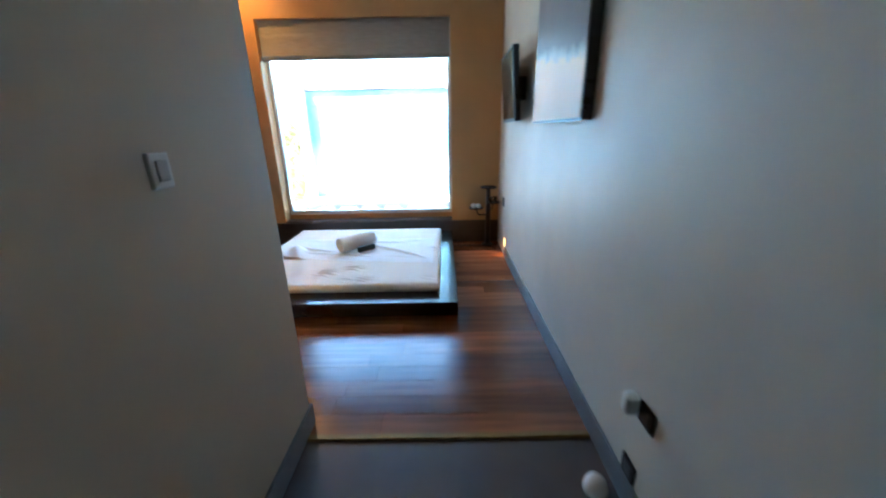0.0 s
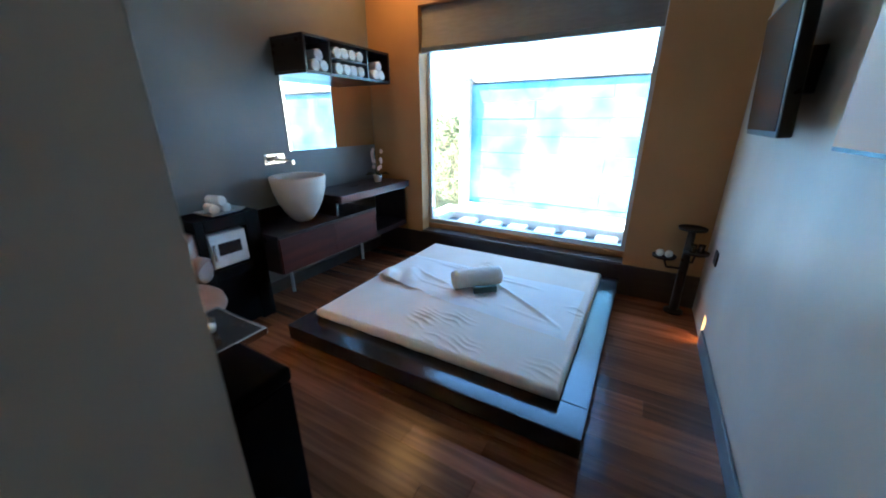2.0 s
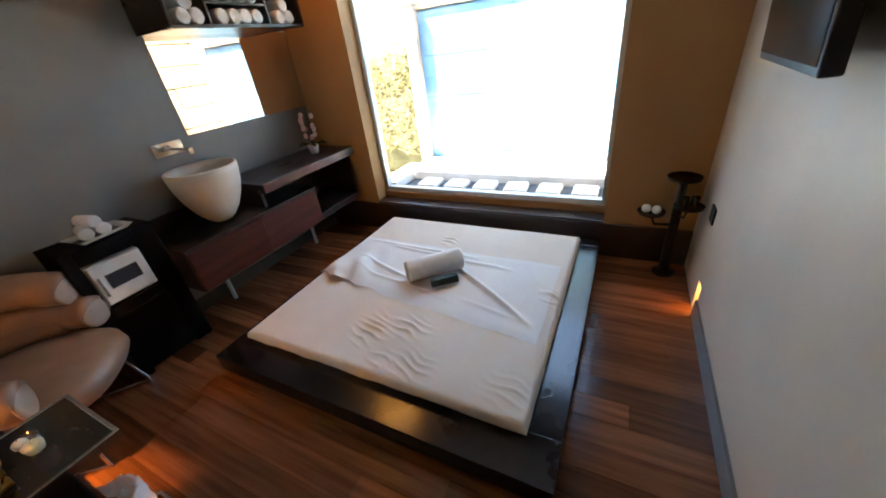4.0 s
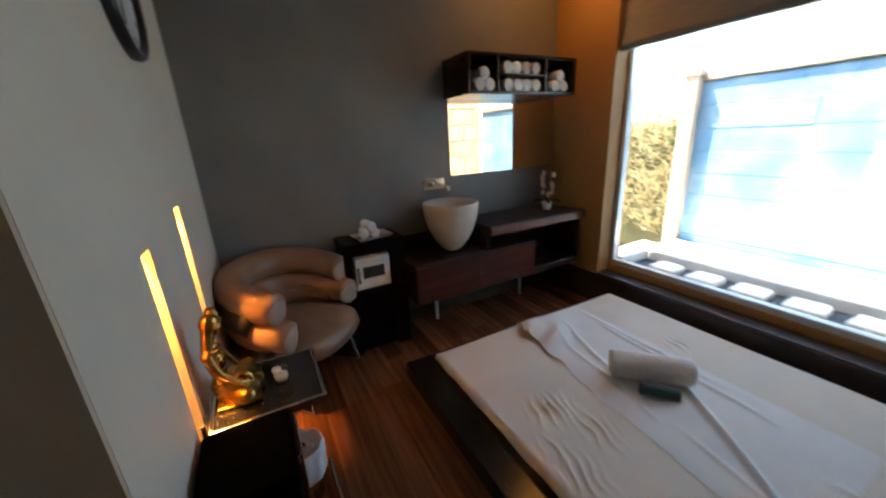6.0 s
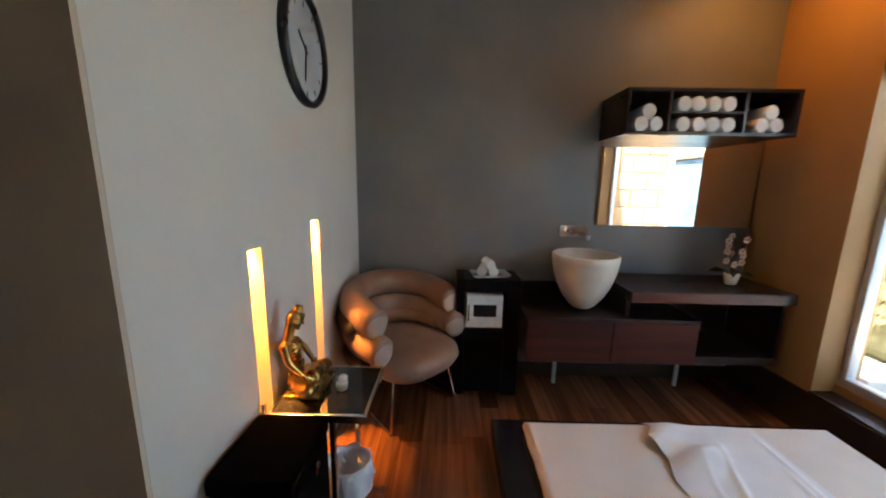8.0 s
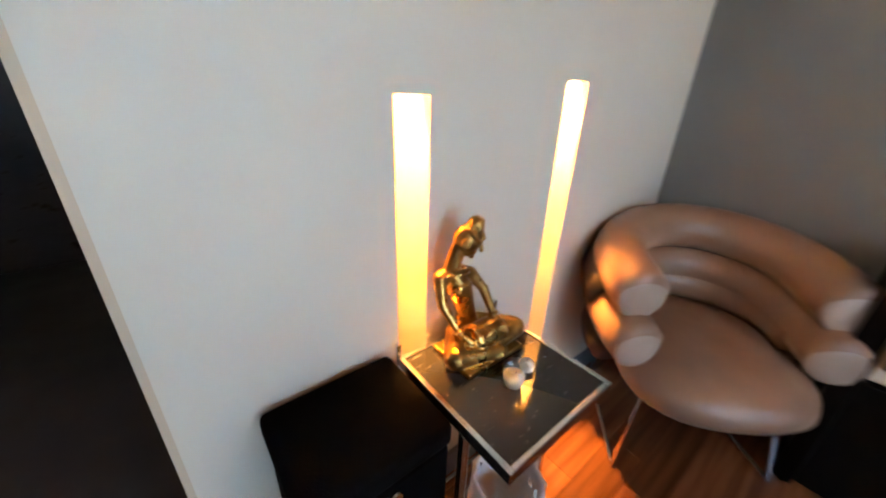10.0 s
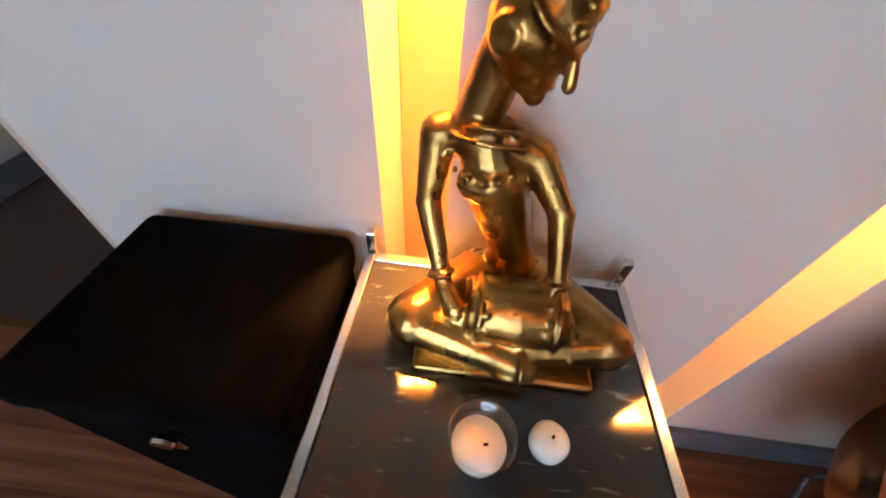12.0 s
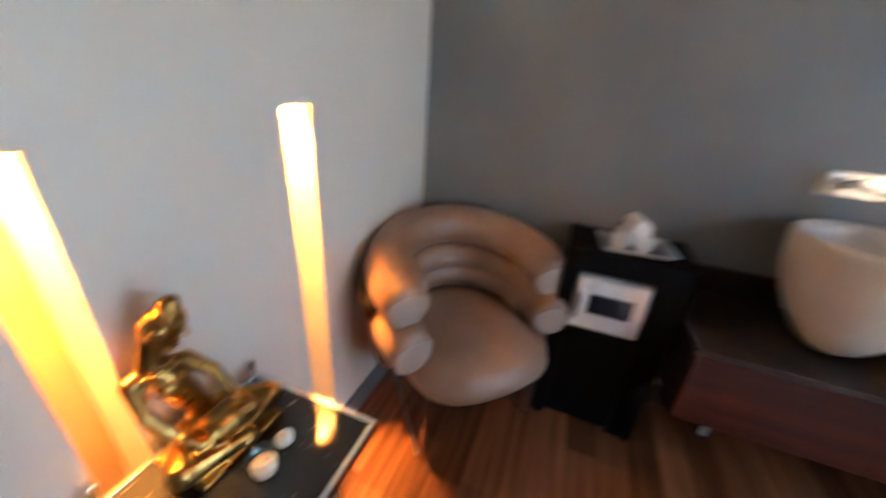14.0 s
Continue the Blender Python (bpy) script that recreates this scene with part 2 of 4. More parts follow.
def painting():
    """Dusky rocks over pale sand, with a slanting foam line."""
    m = mat("seashore_canvas", (0.6, 0.45, 0.35), 0.5, scale=6, bump=0.1, bump_scale=200)
    N, L = m.node_tree.nodes, m.node_tree.links
    b = N["Principled BSDF"]
    geo = N.new("ShaderNodeNewGeometry")
    sep = N.new("ShaderNodeSeparateXYZ")
    L.new(geo.outputs["Position"], sep.inputs[0])
    n = N.new("ShaderNodeTexNoise")
    n.inputs["Scale"].default_value, n.inputs["Detail"].default_value = 14, 8
    L.new(geo.outputs["Position"], n.inputs["Vector"])
    def calc(op, a, c):
        x = N.new("ShaderNodeMath")
        x.operation = op
        for k, v in enumerate((a, c)):
            if isinstance(v, (int, float)):
                x.inputs[k].default_value = v
            else:
                L.new(v, x.inputs[k])
        return x.outputs[0]
    h = calc("ADD", calc("ADD", sep.outputs["Z"], calc("MULTIPLY", sep.outputs["Y"], -0.145)), calc("MULTIPLY", n.outputs["Fac"], 0.10))
    r = N.new("ShaderNodeValToRGB")
    e = r.color_ramp.elements
    e[0].position, e[0].color = 0.0, (0.70, 0.42, 0.23, 1)
    e[1].position, e[1].color = 1.0, (0.12, 0.09, 0.10, 1)
    for p, c in ((0.30, (0.72, 0.45, 0.26, 1)), (0.32, (0.44, 0.38, 0.36, 1)), (0.36, (0.20, 0.18, 0.21, 1)), (0.60, (0.21, 0.17, 0.19, 1)), (0.70, (0.40, 0.17, 0.08, 1))):
        k = e.new(p)
        k.color = c
    rng = N.new("ShaderNodeMapRange")
    rng.inputs["From Min"].default_value, rng.inputs["From Max"].default_value = 1.18, 2.31
    L.new(h, rng.inputs["Value"])
    L.new(rng.outputs[0], r.inputs[0])
    L.new(r.outputs[0], b.inputs["Base Color"])
    return m


M_CANVAS = painting()


# ---- mesh helpers ----
def finish(bm, name, material, smooth=False):
    me = bpy.data.meshes.new(name)
    bmesh.ops.recalc_face_normals(bm, faces=bm.faces[:])
    bm.to_mesh(me)
    bm.free()
    me.materials.append(material)
    if smooth:
        me.polygons.foreach_set("use_smooth", [True] * len(me.polygons))
    return me


def part(name, bm, material, parent=None, label="", smooth=False):
    ob = new(name, finish(bm, name, material, smooth))
    if parent is not None:
        ob.parent = parent
    return tagged(ob, label) if label else ob


def thing(name, label, category, group="", at=(0, 0, 0), kind=""):
    ob = new(name)
    ob.location = at
    bpy.context.view_layer.update()
    return tagged(ob, label, category, group, kind)


def structure(name, bm, material, label, category, smooth=False):
    return tagged(new(name, finish(bm, name, material, smooth)), label, category, kind="structure")


def box(x0, x1, y0, y1, z0, z1, bevel=0.0, seg=2, bm=None):
    own = bm is None
    b = bmesh.new()
    r = bmesh.ops.create_cube(b, size=1)
    for v in r["verts"]:
        v.co = Vector(((x0 + x1) / 2 + v.co.x * (x1 - x0), (y0 + y1) / 2 + v.co.y * (y1 - y0), (z0 + z1) / 2 + v.co.z * (z1 - z0)))
    if bevel:
        bmesh.ops.bevel(b, geom=b.edges[:], offset=bevel, segments=seg, affect="EDGES", profile=0.5)
    if own:
        return b
    add(bm, b)
    return bm


def add(bm, other):
    me = bpy.data.meshes.new("tmp")
    other.to_mesh(me)
    other.free()
    bm.from_mesh(me)
    bpy.data.meshes.remove(me)
    return bm


def lathe(profile, steps=40, center=(0, 0, 0), axis=None):
    """Turned solid: rows of (radius, height)."""
    bm = bmesh.new()
    rings = []
    for r, h in profile:
        rings.append([bm.verts.new((r * math.cos(2 * math.pi * k / steps), r * math.sin(2 * math.pi * k / steps), h)) for k in range(steps)] if r > 1e-5 else [bm.verts.new((0, 0, h))])
    for a, b in zip(rings, rings[1:]):
        for k in range(steps):
            q = (k + 1) % steps
            if len(a) == 1 and len(b) == 1:
                continue
            if len(a) == 1:
                bm.faces.new((a[0], b[k], b[q]))
            elif len(b) == 1:
                bm.faces.new((a[k], a[q], b[0]))
            else:
                bm.faces.new((a[k], a[q], b[q], b[k]))
    m = Matrix.Translation(center)
    if axis is not None:
        m = m @ Vector(axis).to_track_quat("Z", "Y").to_matrix().to_4x4()
    bmesh.ops.transform(bm, matrix=m, verts=bm.verts[:])
    return bm


def tube(points, radius, steps=12, closed=False, ends=True, radii=None):
    """A round bar along points."""
    bm = bmesh.new()
    pts = [Vector(p) for p in points]
    n = len(pts)
    rings, up = [], Vector((0, 0, 1))
    for i, p in enumerate(pts):
        a, b = pts[(i - 1) % n if closed else max(i - 1, 0)], pts[(i + 1) % n if closed else min(i + 1, n - 1)]
        d = (b - a).normalized()
        side = d.cross(up)
        if side.length < 0.05:
            side = d.cross(Vector((1, 0, 0)))
        side.normalize()
        top = side.cross(d).normalized()
        r = radii[i] if radii else radius
        rings.append([bm.verts.new(p + side * (r * math.cos(2 * math.pi * k / steps)) + top * (r * math.sin(2 * math.pi * k / steps))) for k in range(steps)])
    pairs = list(zip(rings, rings[1:])) + ([(rings[-1], rings[0])] if closed else [])
    for a, b in pairs:
        for k in range(steps):
            q = (k + 1) % steps
            bm.faces.new((a[k], a[q], b[q], b[k]))
    if ends and not closed:
        bm.faces.new(rings[0][::-1])
        bm.faces.new(rings[-1])
    return bm


def ball(c, r, bm=None, sub=2, squash=(1, 1, 1), turn=None):
    b = bmesh.new()
    bmesh.ops.create_icosphere(b, subdivisions=sub, radius=1)
    m = Matrix.Translation(c) @ (turn or Matrix.Identity(4)) @ Matrix.Diagonal((r * squash[0], r * squash[1], r * squash[2], 1))
    bmesh.ops.transform(b, matrix=m, verts=b.verts[:])
    return b if bm is None else add(bm, b)


def roll(center, direction, radius, length, seed=0):
    """A rolled towel: a soft cylinder with a coil pressed into its ends and a loose outer flap."""
    rnd = random.Random(seed)
    bm = bmesh.new()
    q = Vector(direction).normalized().to_track_quat("Z", "Y")
    n, coil, phase = 36, radius * 0.30, rnd.uniform(0, 6)
    prof = [(f, -1, True) for f in (0.10, 0.25, 0.40, 0.55, 0.70, 0.82, 0.92)] + [(1.0, -0.93, False)]
    prof += [(1.0, h, False) for h in (-0.8, -0.5, -0.2, 0.1, 0.4, 0.7)] + [(1.0, 0.93, False)] + [(f, 1, True) for f in (0.92, 0.82, 0.70, 0.55, 0.40, 0.25, 0.10)]
    rings = []
    for f, h, end in prof:
        row = []
        for k in range(n):
            a = 2 * math.pi * k / n
            r = radius * f * (1 + (0.05 * (a / 6.283) - 0.025 if f > 0.9 else 0)) * (1 + 0.03 * noise.noise((math.cos(a) * 1.5, math.sin(a) * 1.5, h * 2 + seed)))
            z = h * length / 2
            if end:
                z += math.copysign(1, h) * (0.10 * radius * math.sin(2 * math.pi * r / coil - a + phase) - 0.10 * radius * f * f)
            row.append(bm.verts.new(Vector(center) + q @ Vector((r * math.cos(a), r * math.sin(a), z))))
        rings.append(row)
    for a, b in zip(rings, rings[1:]):
        for k in range(n):
            bm.faces.new((a[k], a[(k + 1) % n], b[(k + 1) % n], b[k]))
    bm.faces.new(rings[0][::-1])
    bm.faces.new(rings[-1])
    return bm


# ---- the room's shell ----
T = 0.18
# floor slab under the planks, and the dark tiles of the passage
floor = structure("floor", box(XG, XR, -0.07, YW, -0.08, -0.012), M_SUBFLOOR, "dark reddish hardwood plank floor, polished and glossy", "floor")
passage = structure("floor_passage", box(XP, XR, -2.8, -0.092, -0.08, -0.008), M_TILE, "dark grey matte floor of the entrance passage", "floor")
structure("threshold_trim", box(XP, XR, -0.092, -0.066, -0.02, 0.006, 0.002), M_BRASS, "thin brass threshold strip between two floors", "trim")
structure("ceiling", box(XG - T, XR + T, -2.9, YW + 0.26, H, H + 0.03), M_CEIL, "plain pale painted ceiling", "ceiling")
# right wall with a small light slot near the window
wr = bmesh.new()
for y0, y1, z0, z1 in ((-2.9, 2.195, -0.08, H), (2.275, YW, -0.08, H), (2.195, 2.275, 0.18, H)):
    box(XR, XR + T, y0, y1, z0, z1, bm=wr)
box(XR + 0.10, XR + T, 2.195, 2.275, 0, 0.18, bm=wr)
structure("wall_right", wr, M_RIGHT, "pale satin painted wall with a soft sheen", "wall")
structure("wall_grey", box(XG - T, XG, -0.2, YW, 0, H), M_GREY, "dark grey painted wall behind the vanity", "wall")
# white wall with two tall light slots
ww = bmesh.new()
SD = 0.135
for x0, x1 in ((XG, SLOT_B[0]), (SLOT_B[1], SLOT_A[0]), (SLOT_A[1], XP - 0.012)):
    box(x0, x1, -SD, 0, 0, H, bm=ww)
for s, top in zip((SLOT_A, SLOT_B), SLOT_TOPS):
    box(s[0], s[1], -0.03, 0, top, 1.44, bm=ww)
    box(s[0], s[1], -SD, 0, 1.44, H, bm=ww)
box(XG, XP - 0.012, -0.2, -SD, 0, H, bm=ww)
structure("wall_white", ww, M_WHITE, "white painted wall with two tall narrow lit niches", "wall")
# added back panels whose colour deepens the orange of the lamplight
for k, s in enumerate((SLOT_A, SLOT_B)):
    structure("niche_lining_%d" % (k + 1), box(s[0] + 0.001, s[1] - 0.001, -SD + 0.001, -SD + 0.006, 0.004, 1.415), M_NICHE, "back of a wall niche, tinted ochre for the lamp's amber glow", "wall niche")
wp = box(XP - T, XP, -2.9, -0.2, -0.08, H)
box(XP - 0.012, XP, -0.2, -0.001, 0, H, bm=wp)
structure("wall_passage", wp, M_TAUPE, "warm taupe painted wall of the entrance passage", "wall")
structure("wall_end", box(XP, XR, -2.98, -2.8, -0.08, H), M_TAUPE, "warm taupe wall closing the passage", "wall")
entrance = thing("door_1", "dark espresso wooden entrance door, closed, in the passage", "door", kind="structure")
part("leaf", box(XP + 0.13, XR - 0.13, -2.797, -2.762, -0.004, 2.08, 0.004), M_ESPRESSO, entrance)
for x0, x1, z0, z1 in ((XP + 0.07, XP + 0.127, -0.006, 2.14), (XR - 0.127, XR - 0.07, -0.006, 2.14), (XP + 0.127, XR - 0.127, 2.084, 2.14)):
    part("door_frame", box(x0, x1, -2.798, -2.745, z0, z1, 0.003), M_ESPRESSO, entrance)
# window wall
wa = bmesh.new()
YO = YW + 0.26
box(XG - T, WX0, YW, YO, 0, H, bm=wa)
box(WX1, XR + T, YW, YO, 0, H, bm=wa)
box(WX0, WX1, YW, YO, WZ1, H, bm=wa)
box(WX0, WX1, YW, YO, 0, WZ0, bm=wa)
structure("wall_window", wa, M_AMBER, "amber ochre painted wall around a large window", "wall")
structure("window_sill", box(WX0, WX1, YW - 0.012, YG - 0.045, WZ0 + 0.002, WZ0 + 0.016, 0.003), M_BASE_DARK, "dark brown wooden window sill", "window sill")
# skirtings
structure("baseboard_right", box(XR - 0.014, XR - 0.001, -2.8, 2.19, 0, 0.105, 0.003), M_BASE_GREY, "grey-blue painted skirting board", "baseboard")
structure("baseboard_white_wall", box(SLOT_A[1], XP + 0.012, 0.001, 0.014, 0, 0.105, 0.003), M_BASE_GREY, "grey painted skirting board", "baseboard")
structure("baseboard_white_wall_middle", box(SLOT_B[1], SLOT_A[0], 0.001, 0.014, 0, 0.105, 0.003), M_BASE_GREY, "grey painted skirting board", "baseboard")
structure("baseboard_white_wall_corner", box(XG, SLOT_B[0], 0.001, 0.014, 0, 0.105, 0.003), M_BASE_GREY, "grey painted skirting board", "baseboard")
structure("baseboard_passage", box(XP + 0.001, XP + 0.014, -2.8, 0.0, 0, 0.105, 0.003), M_BASE_GREY, "grey painted skirting board", "baseboard")
structure("baseboard_grey_wall", box(XG + 0.001, XG + 0.015, 0.014, YW, 0, 0.105, 0.003), M_BASE_DARK, "dark brown skirting board", "baseboard")
structure("baseboard_window_wall", box(XG + 0.015, XR - 0.001, YW - 0.016, YW - 0.001, 0, WZ0, 0.003), M_BASE_DARK, "tall dark brown wooden skirting under the window", "baseboard")

# window: aluminium frame, pane, blind
win = thing("window_1", "large fixed picture window with a slim white aluminium frame", "window", kind="structure")
FZ0, FZ1 = 0.325, WZ1
for _, a in (("frame_bottom", (WX0, WX1, YG - 0.03, YG + 0.03, FZ0, FZ0 + 0.045)), ("frame_top", (WX0, WX1, YG - 0.03, YG + 0.03, FZ1 - 0.05, FZ1)),
             ("frame_left", (WX0, WX0 + 0.035, YG - 0.03, YG + 0.03, FZ0 + 0.045, FZ1 - 0.05)), ("frame_right", (WX1 - 0.035, WX1, YG - 0.03, YG + 0.03, FZ0 + 0.045, FZ1 - 0.05))):
    part("window_frame", box(*a, 0.004), M_ALU, win)
pane = part("pane", box(WX0 + 0.033, WX1 - 0.033, YG - 0.004, YG + 0.004, FZ0 + 0.043, FZ1 - 0.048), M_GLASS, win, "clear glass pane")
pane.visible_shadow = False
part("window_riser", box(WX0, WX1, YG - 0.045, YG + 0.05, WZ0, FZ0), M_AMBER, win, "amber painted upstand below the frame")

blind = thing("roman_blind", "grey fabric roman blind half drawn up in folds", "blind")
bb = bmesh.new()
prof = [(0.0, 2.318), (-0.020, 2.312), (-0.030, 2.292), (-0.012, 2.268), (-0.032, 2.244), (-0.014, 2.218), (-0.030, 2.19), (-0.022, 2.15), (-0.032, 2.06), (-0.048, 2.0), (-0.046, 1.965), (-0.020, 1.955), (-0.012, 1.99), (0.0, 2.1), (0.004, 2.318)]
cols = 40
rows_ = []
for k in range(cols + 1):
    x = WX0 + 0.006 + (WX1 - WX0 - 0.012) * k / cols
    rows_.append([bb.verts.new((x, YW + 0.075 + dy * (1 + 0.35 * noise.noise((x * 3, z * 5, 0))), z + (0.010 if 2.1 < z < 2.3 else 0.005) * noise.noise((x * 3.5, z * 9, 4)))) for dy, z in prof])
for a, b in zip(rows_, rows_[1:]):
    for k in range(len(prof) - 1):
        bb.faces.new((a[k], a[k + 1], b[k + 1], b[k]))
part("fabric", bb, M_BLIND, blind, smooth=True)
for z in (2.0,):
    part("fold_batten", box(WX0 + 0.012, WX1 - 0.012, YW + 0.028 - 0.02 * (2.3 - z), YW + 0.040 - 0.02 * (2.3 - z), z - 0.007, z + 0.007, 0.003), M_BLIND, blind)
part("headrail", box(WX0 + 0.004, WX1 - 0.004, YW + 0.05, YW + 0.10, WZ1 - 0.045, WZ1 - 0.002, 0.003), M_BLIND, blind)

# lamp diffusers in the light slots
for s in (SLOT_A, SLOT_B):
    lamp = thing("wall_niche_lamp", "warm lamp hidden at the top of a wall niche", "lamp", "niche lamps")
    part("diffuser", box(s[0] + 0.008, s[1] - 0.008, -0.128, -0.036, 1.422, 1.438, 0.003), M_SLOTGLOW, lamp)

# ---- outdoors ----
GZ = 0.30
structure("ground", box(-400, 400, -400, 400, -0.4, -0.085), M_GROUND, "dry bare ground outside", "ground")
court = structure("courtyard_pavement", box(-2.62, 0.34, YO, 3.98, -0.085, GZ - 0.03), M_CHANNEL, "dark pebbled channel below the window", "pavement")
YB = 3.95
bw = thing("garden_wall", "blue painted blockwork garden wall, weathered and sunlit", "garden wall")
part("core", box(-2.475, -0.02, YB + 0.03, YB + 0.19, -0.085, 1.80), M_BLUE, bw)
part("coping", box(-2.475, -0.02, YB - 0.02, YB + 0.22, 1.80, 1.87, 0.008), M_CONCRETE, bw, "pale coping along the wall's top")
pillar = thing("garden_pillar", "pale concrete pillar at the end of the garden wall", "pillar")
part("shaft", box(-2.60, -2.475, YB - 0.075, YB + 0.22, -0.085, 1.84, 0.008), M_CONCRETE, pillar)
part("cap", box(-2.615, -2.46, YB - 0.085, YB + 0.24, 1.84, 1.91, 0.01), M_CONCRETE, pillar)
pilaster = thing("garden_pillar", "pale concrete pilaster between the blue wall and the stone wall", "pillar")
part("shaft", box(-0.16, -0.022, YB - 0.075, YB - 0.021, -0.085, 2.14, 0.008), M_CONCRETE, pilaster)
ledge = thing("stone_ledge", "white sunlit stone ledge at the foot of the garden wall", "ledge")
part("slab", box(-2.475, -0.02, 3.36, YB - 0.08, GZ - 0.03, GZ + 0.06, 0.01), M_STEP, ledge)
side_kerb = thing("stone_kerb", "white stone kerb beside the pebble channel", "kerb")
part("slab", box(-2.62, -2.42, YO + 0.02, 3.62, GZ - 0.03, GZ + 0.06, 0.01), M_STEP, side_kerb)
first = None
for k in range(7):
    c = (-2.14 + 0.29 * k, 3.20, GZ - 0.03)
    if first is None:
        first = thing("stepping_stone", "white rounded stepping stone lying in dark pebbles", "stepping stone", "stepping stones by the window", at=c)
        part("stone", box(-0.10, 0.10, -0.10, 0.10, 0, 0.055, 0.020, 3), M_STEP, first, smooth=True)
    else:
        copy_thing(first, pose(c[0], c[1], c[2], 0, 0, (k * 37) % 7 - 3))
# stone end wall on the right, seen in the mirror
endw = thing("stone_wall", "beige cut-stone wall closing the courtyard", "stone wall")
part("mortar", box(0.04, 0.21, YO, YB + 0.2, -0.085, 2.2), M_MORTAR, endw)

# hedge of climbing stems
hedge = thing("hedge", "tall yellow-green hedge of climbing plants with dry stems", "hedge")
# filler box behind the leaves, with the hedge's inner shade as its colour
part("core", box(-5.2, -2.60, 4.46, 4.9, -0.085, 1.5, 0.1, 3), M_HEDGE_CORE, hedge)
for nm, mt, count, seed in (("foliage", M_LEAF, 5200, 1), ("stems", M_DRYLEAF, 3800, 2)):
    rnd = random.Random(seed)
    verts, faces = [], []
    for k in range(count):
        x, z = rnd.uniform(-5.2, -2.46), rnd.uniform(0.1, 1.0) ** 0.8 * 1.66
        y = 4.46 - rnd.random() ** 2 * 0.16 + (0.0 if z < 1.45 else rnd.uniform(0, 0.4))
        z += 0.07 * noise.noise((x * 3, z, 0)) if z > 1.4 else 0
        s = rnd.uniform(0.02, 0.045) * (1.0 if z > 1.05 or rnd.random() < 0.45 else 0.35)
        if nm == "stems":
            d = Vector((rnd.gauss(0, 1.0), rnd.gauss(0, 0.15), rnd.choice((0.15, 1.0)))).normalized() * rnd.uniform(0.08, 0.30)
            w = d.cross(Vector((0, 1, 0))).normalized() * 0.004
        else:
            d = Vector((rnd.gauss(0, 1), rnd.gauss(0, 0.6), rnd.gauss(0, 1))).normalized() * s
            w = d.cross(Vector((rnd.gauss(0, 1), 1, rnd.gauss(0, 1)))).normalized() * s * 0.45
        p = Vector((x, y, z))
        i = len(verts)
        verts += [p - d * 0.5, p + w, p + d * 0.5, p - w]
        faces.append((i, i + 1, i + 2, i + 3))
    me = bpy.data.meshes.new(nm)
    me.from_pydata([tuple(v) for v in verts], [], faces)
    me.materials.append(mt)
    ob = new(nm, me)
    ob.parent = hedge
    tagged(ob, kind="stuff")

# ---- bed ----
BX0, BX1, BY0, BY1, BT = -2.31, -0.517, 0.895, 2.70, 0.143
bed = thing("platform_bed", "low black lacquered platform bed frame on the floor", "bed")
part("plinth", box(BX0 + 0.12, BX1 - 0.12, BY0 + 0.12, BY1 - 0.06, 0.0, 0.045), M_BED, bed)
for a in ((BX0, BX1, BY0, BY0 + 0.19), (BX0, BX1, BY1 - 0.12, BY1), (BX0, BX0 + 0.12, BY0 + 0.19, BY1 - 0.12), (BX1 - 0.15, BX1, BY0 + 0.19, BY1 - 0.12)):
    part("side_board", box(*a, 0.04, BT, 0.004), M_BED, bed)
part("base_board", box(BX0 + 0.119, BX1 - 0.149, BY0 + 0.189, BY1 - 0.119, 0.045, BT - 0.012), M_BED, bed)

MX0, MX1, MY0, MY1, MT = -2.215, -0.645, 1.045, 2.585, 0.213
mattress = thing("mattress", "cream fitted-sheet floor mattress, slightly wrinkled", "mattress")
bm = bmesh.new()
nx, ny = 210, 206
def mat_z(x, y):
    """Top of the mattress with small creases."""
    z = MT + 0.003 * noise.noise((x * 2.2, y * 2.2, 1))
    for cx, cy, w, h, d in ((-1.53, 1.30, 0.075, 0.085, 0.010), (-1.34, 1.385, 0.085, 0.06, 0.009), (-1.21, 1.15, 0.09, 0.075, 0.006), (-1.36, 1.14, 0.06, 0.05, 0.005),
                            (-1.52, 2.30, 0.06, 0.06, 0.007), (-0.70, 1.84, 0.05, 0.06, 0.011), (-0.74, 1.17, 0.09, 0.07, 0.005)):
        g = math.exp(-((x - cx) / w) ** 2 - ((y - cy) / h) ** 2)
        if g > 0.02:
            z += 1.5 * d * g * max(0.0, math.sin(150 * (0.30 * (x - cx) + 0.95 * (y - cy)) + 6 * noise.noise((x * 9, y * 9, 3)))) ** 2
    e = min(x - MX0, MX1 - x, y - MY0, MY1 - y)
    if e < 0.03:
        z -= 0.03 - math.sqrt(max(0.0, 0.03 ** 2 - (0.03 - e) ** 2))
    return z
grid = [[bm.verts.new((MX0 + (MX1 - MX0) * i / nx, MY0 + (MY1 - MY0) * j / ny, 0)) for j in range(ny + 1)] for i in range(nx + 1)]
for row in grid:
    for v in row:
        v.co.z = mat_z(v.co.x, v.co.y)
for i in range(nx):
    for j in range(ny):
        bm.faces.new((grid[i][j], grid[i + 1][j], grid[i + 1][j + 1], grid[i][j + 1]))
edge = [grid[i][0] for i in range(nx + 1)] + [grid[nx][j] for j in range(1, ny + 1)] + [grid[i][ny] for i in range(nx - 1, -1, -1)] + [grid[0][j] for j in range(ny - 1, 0, -1)]
low = [bm.verts.new((v.co.x + 0.006 * noise.noise((v.co.x * 9, v.co.y * 9, 2)), v.co.y + 0.006 * noise.noise((v.co.x * 9, v.co.y * 9, 5)), BT + 0.03)) for v in edge]
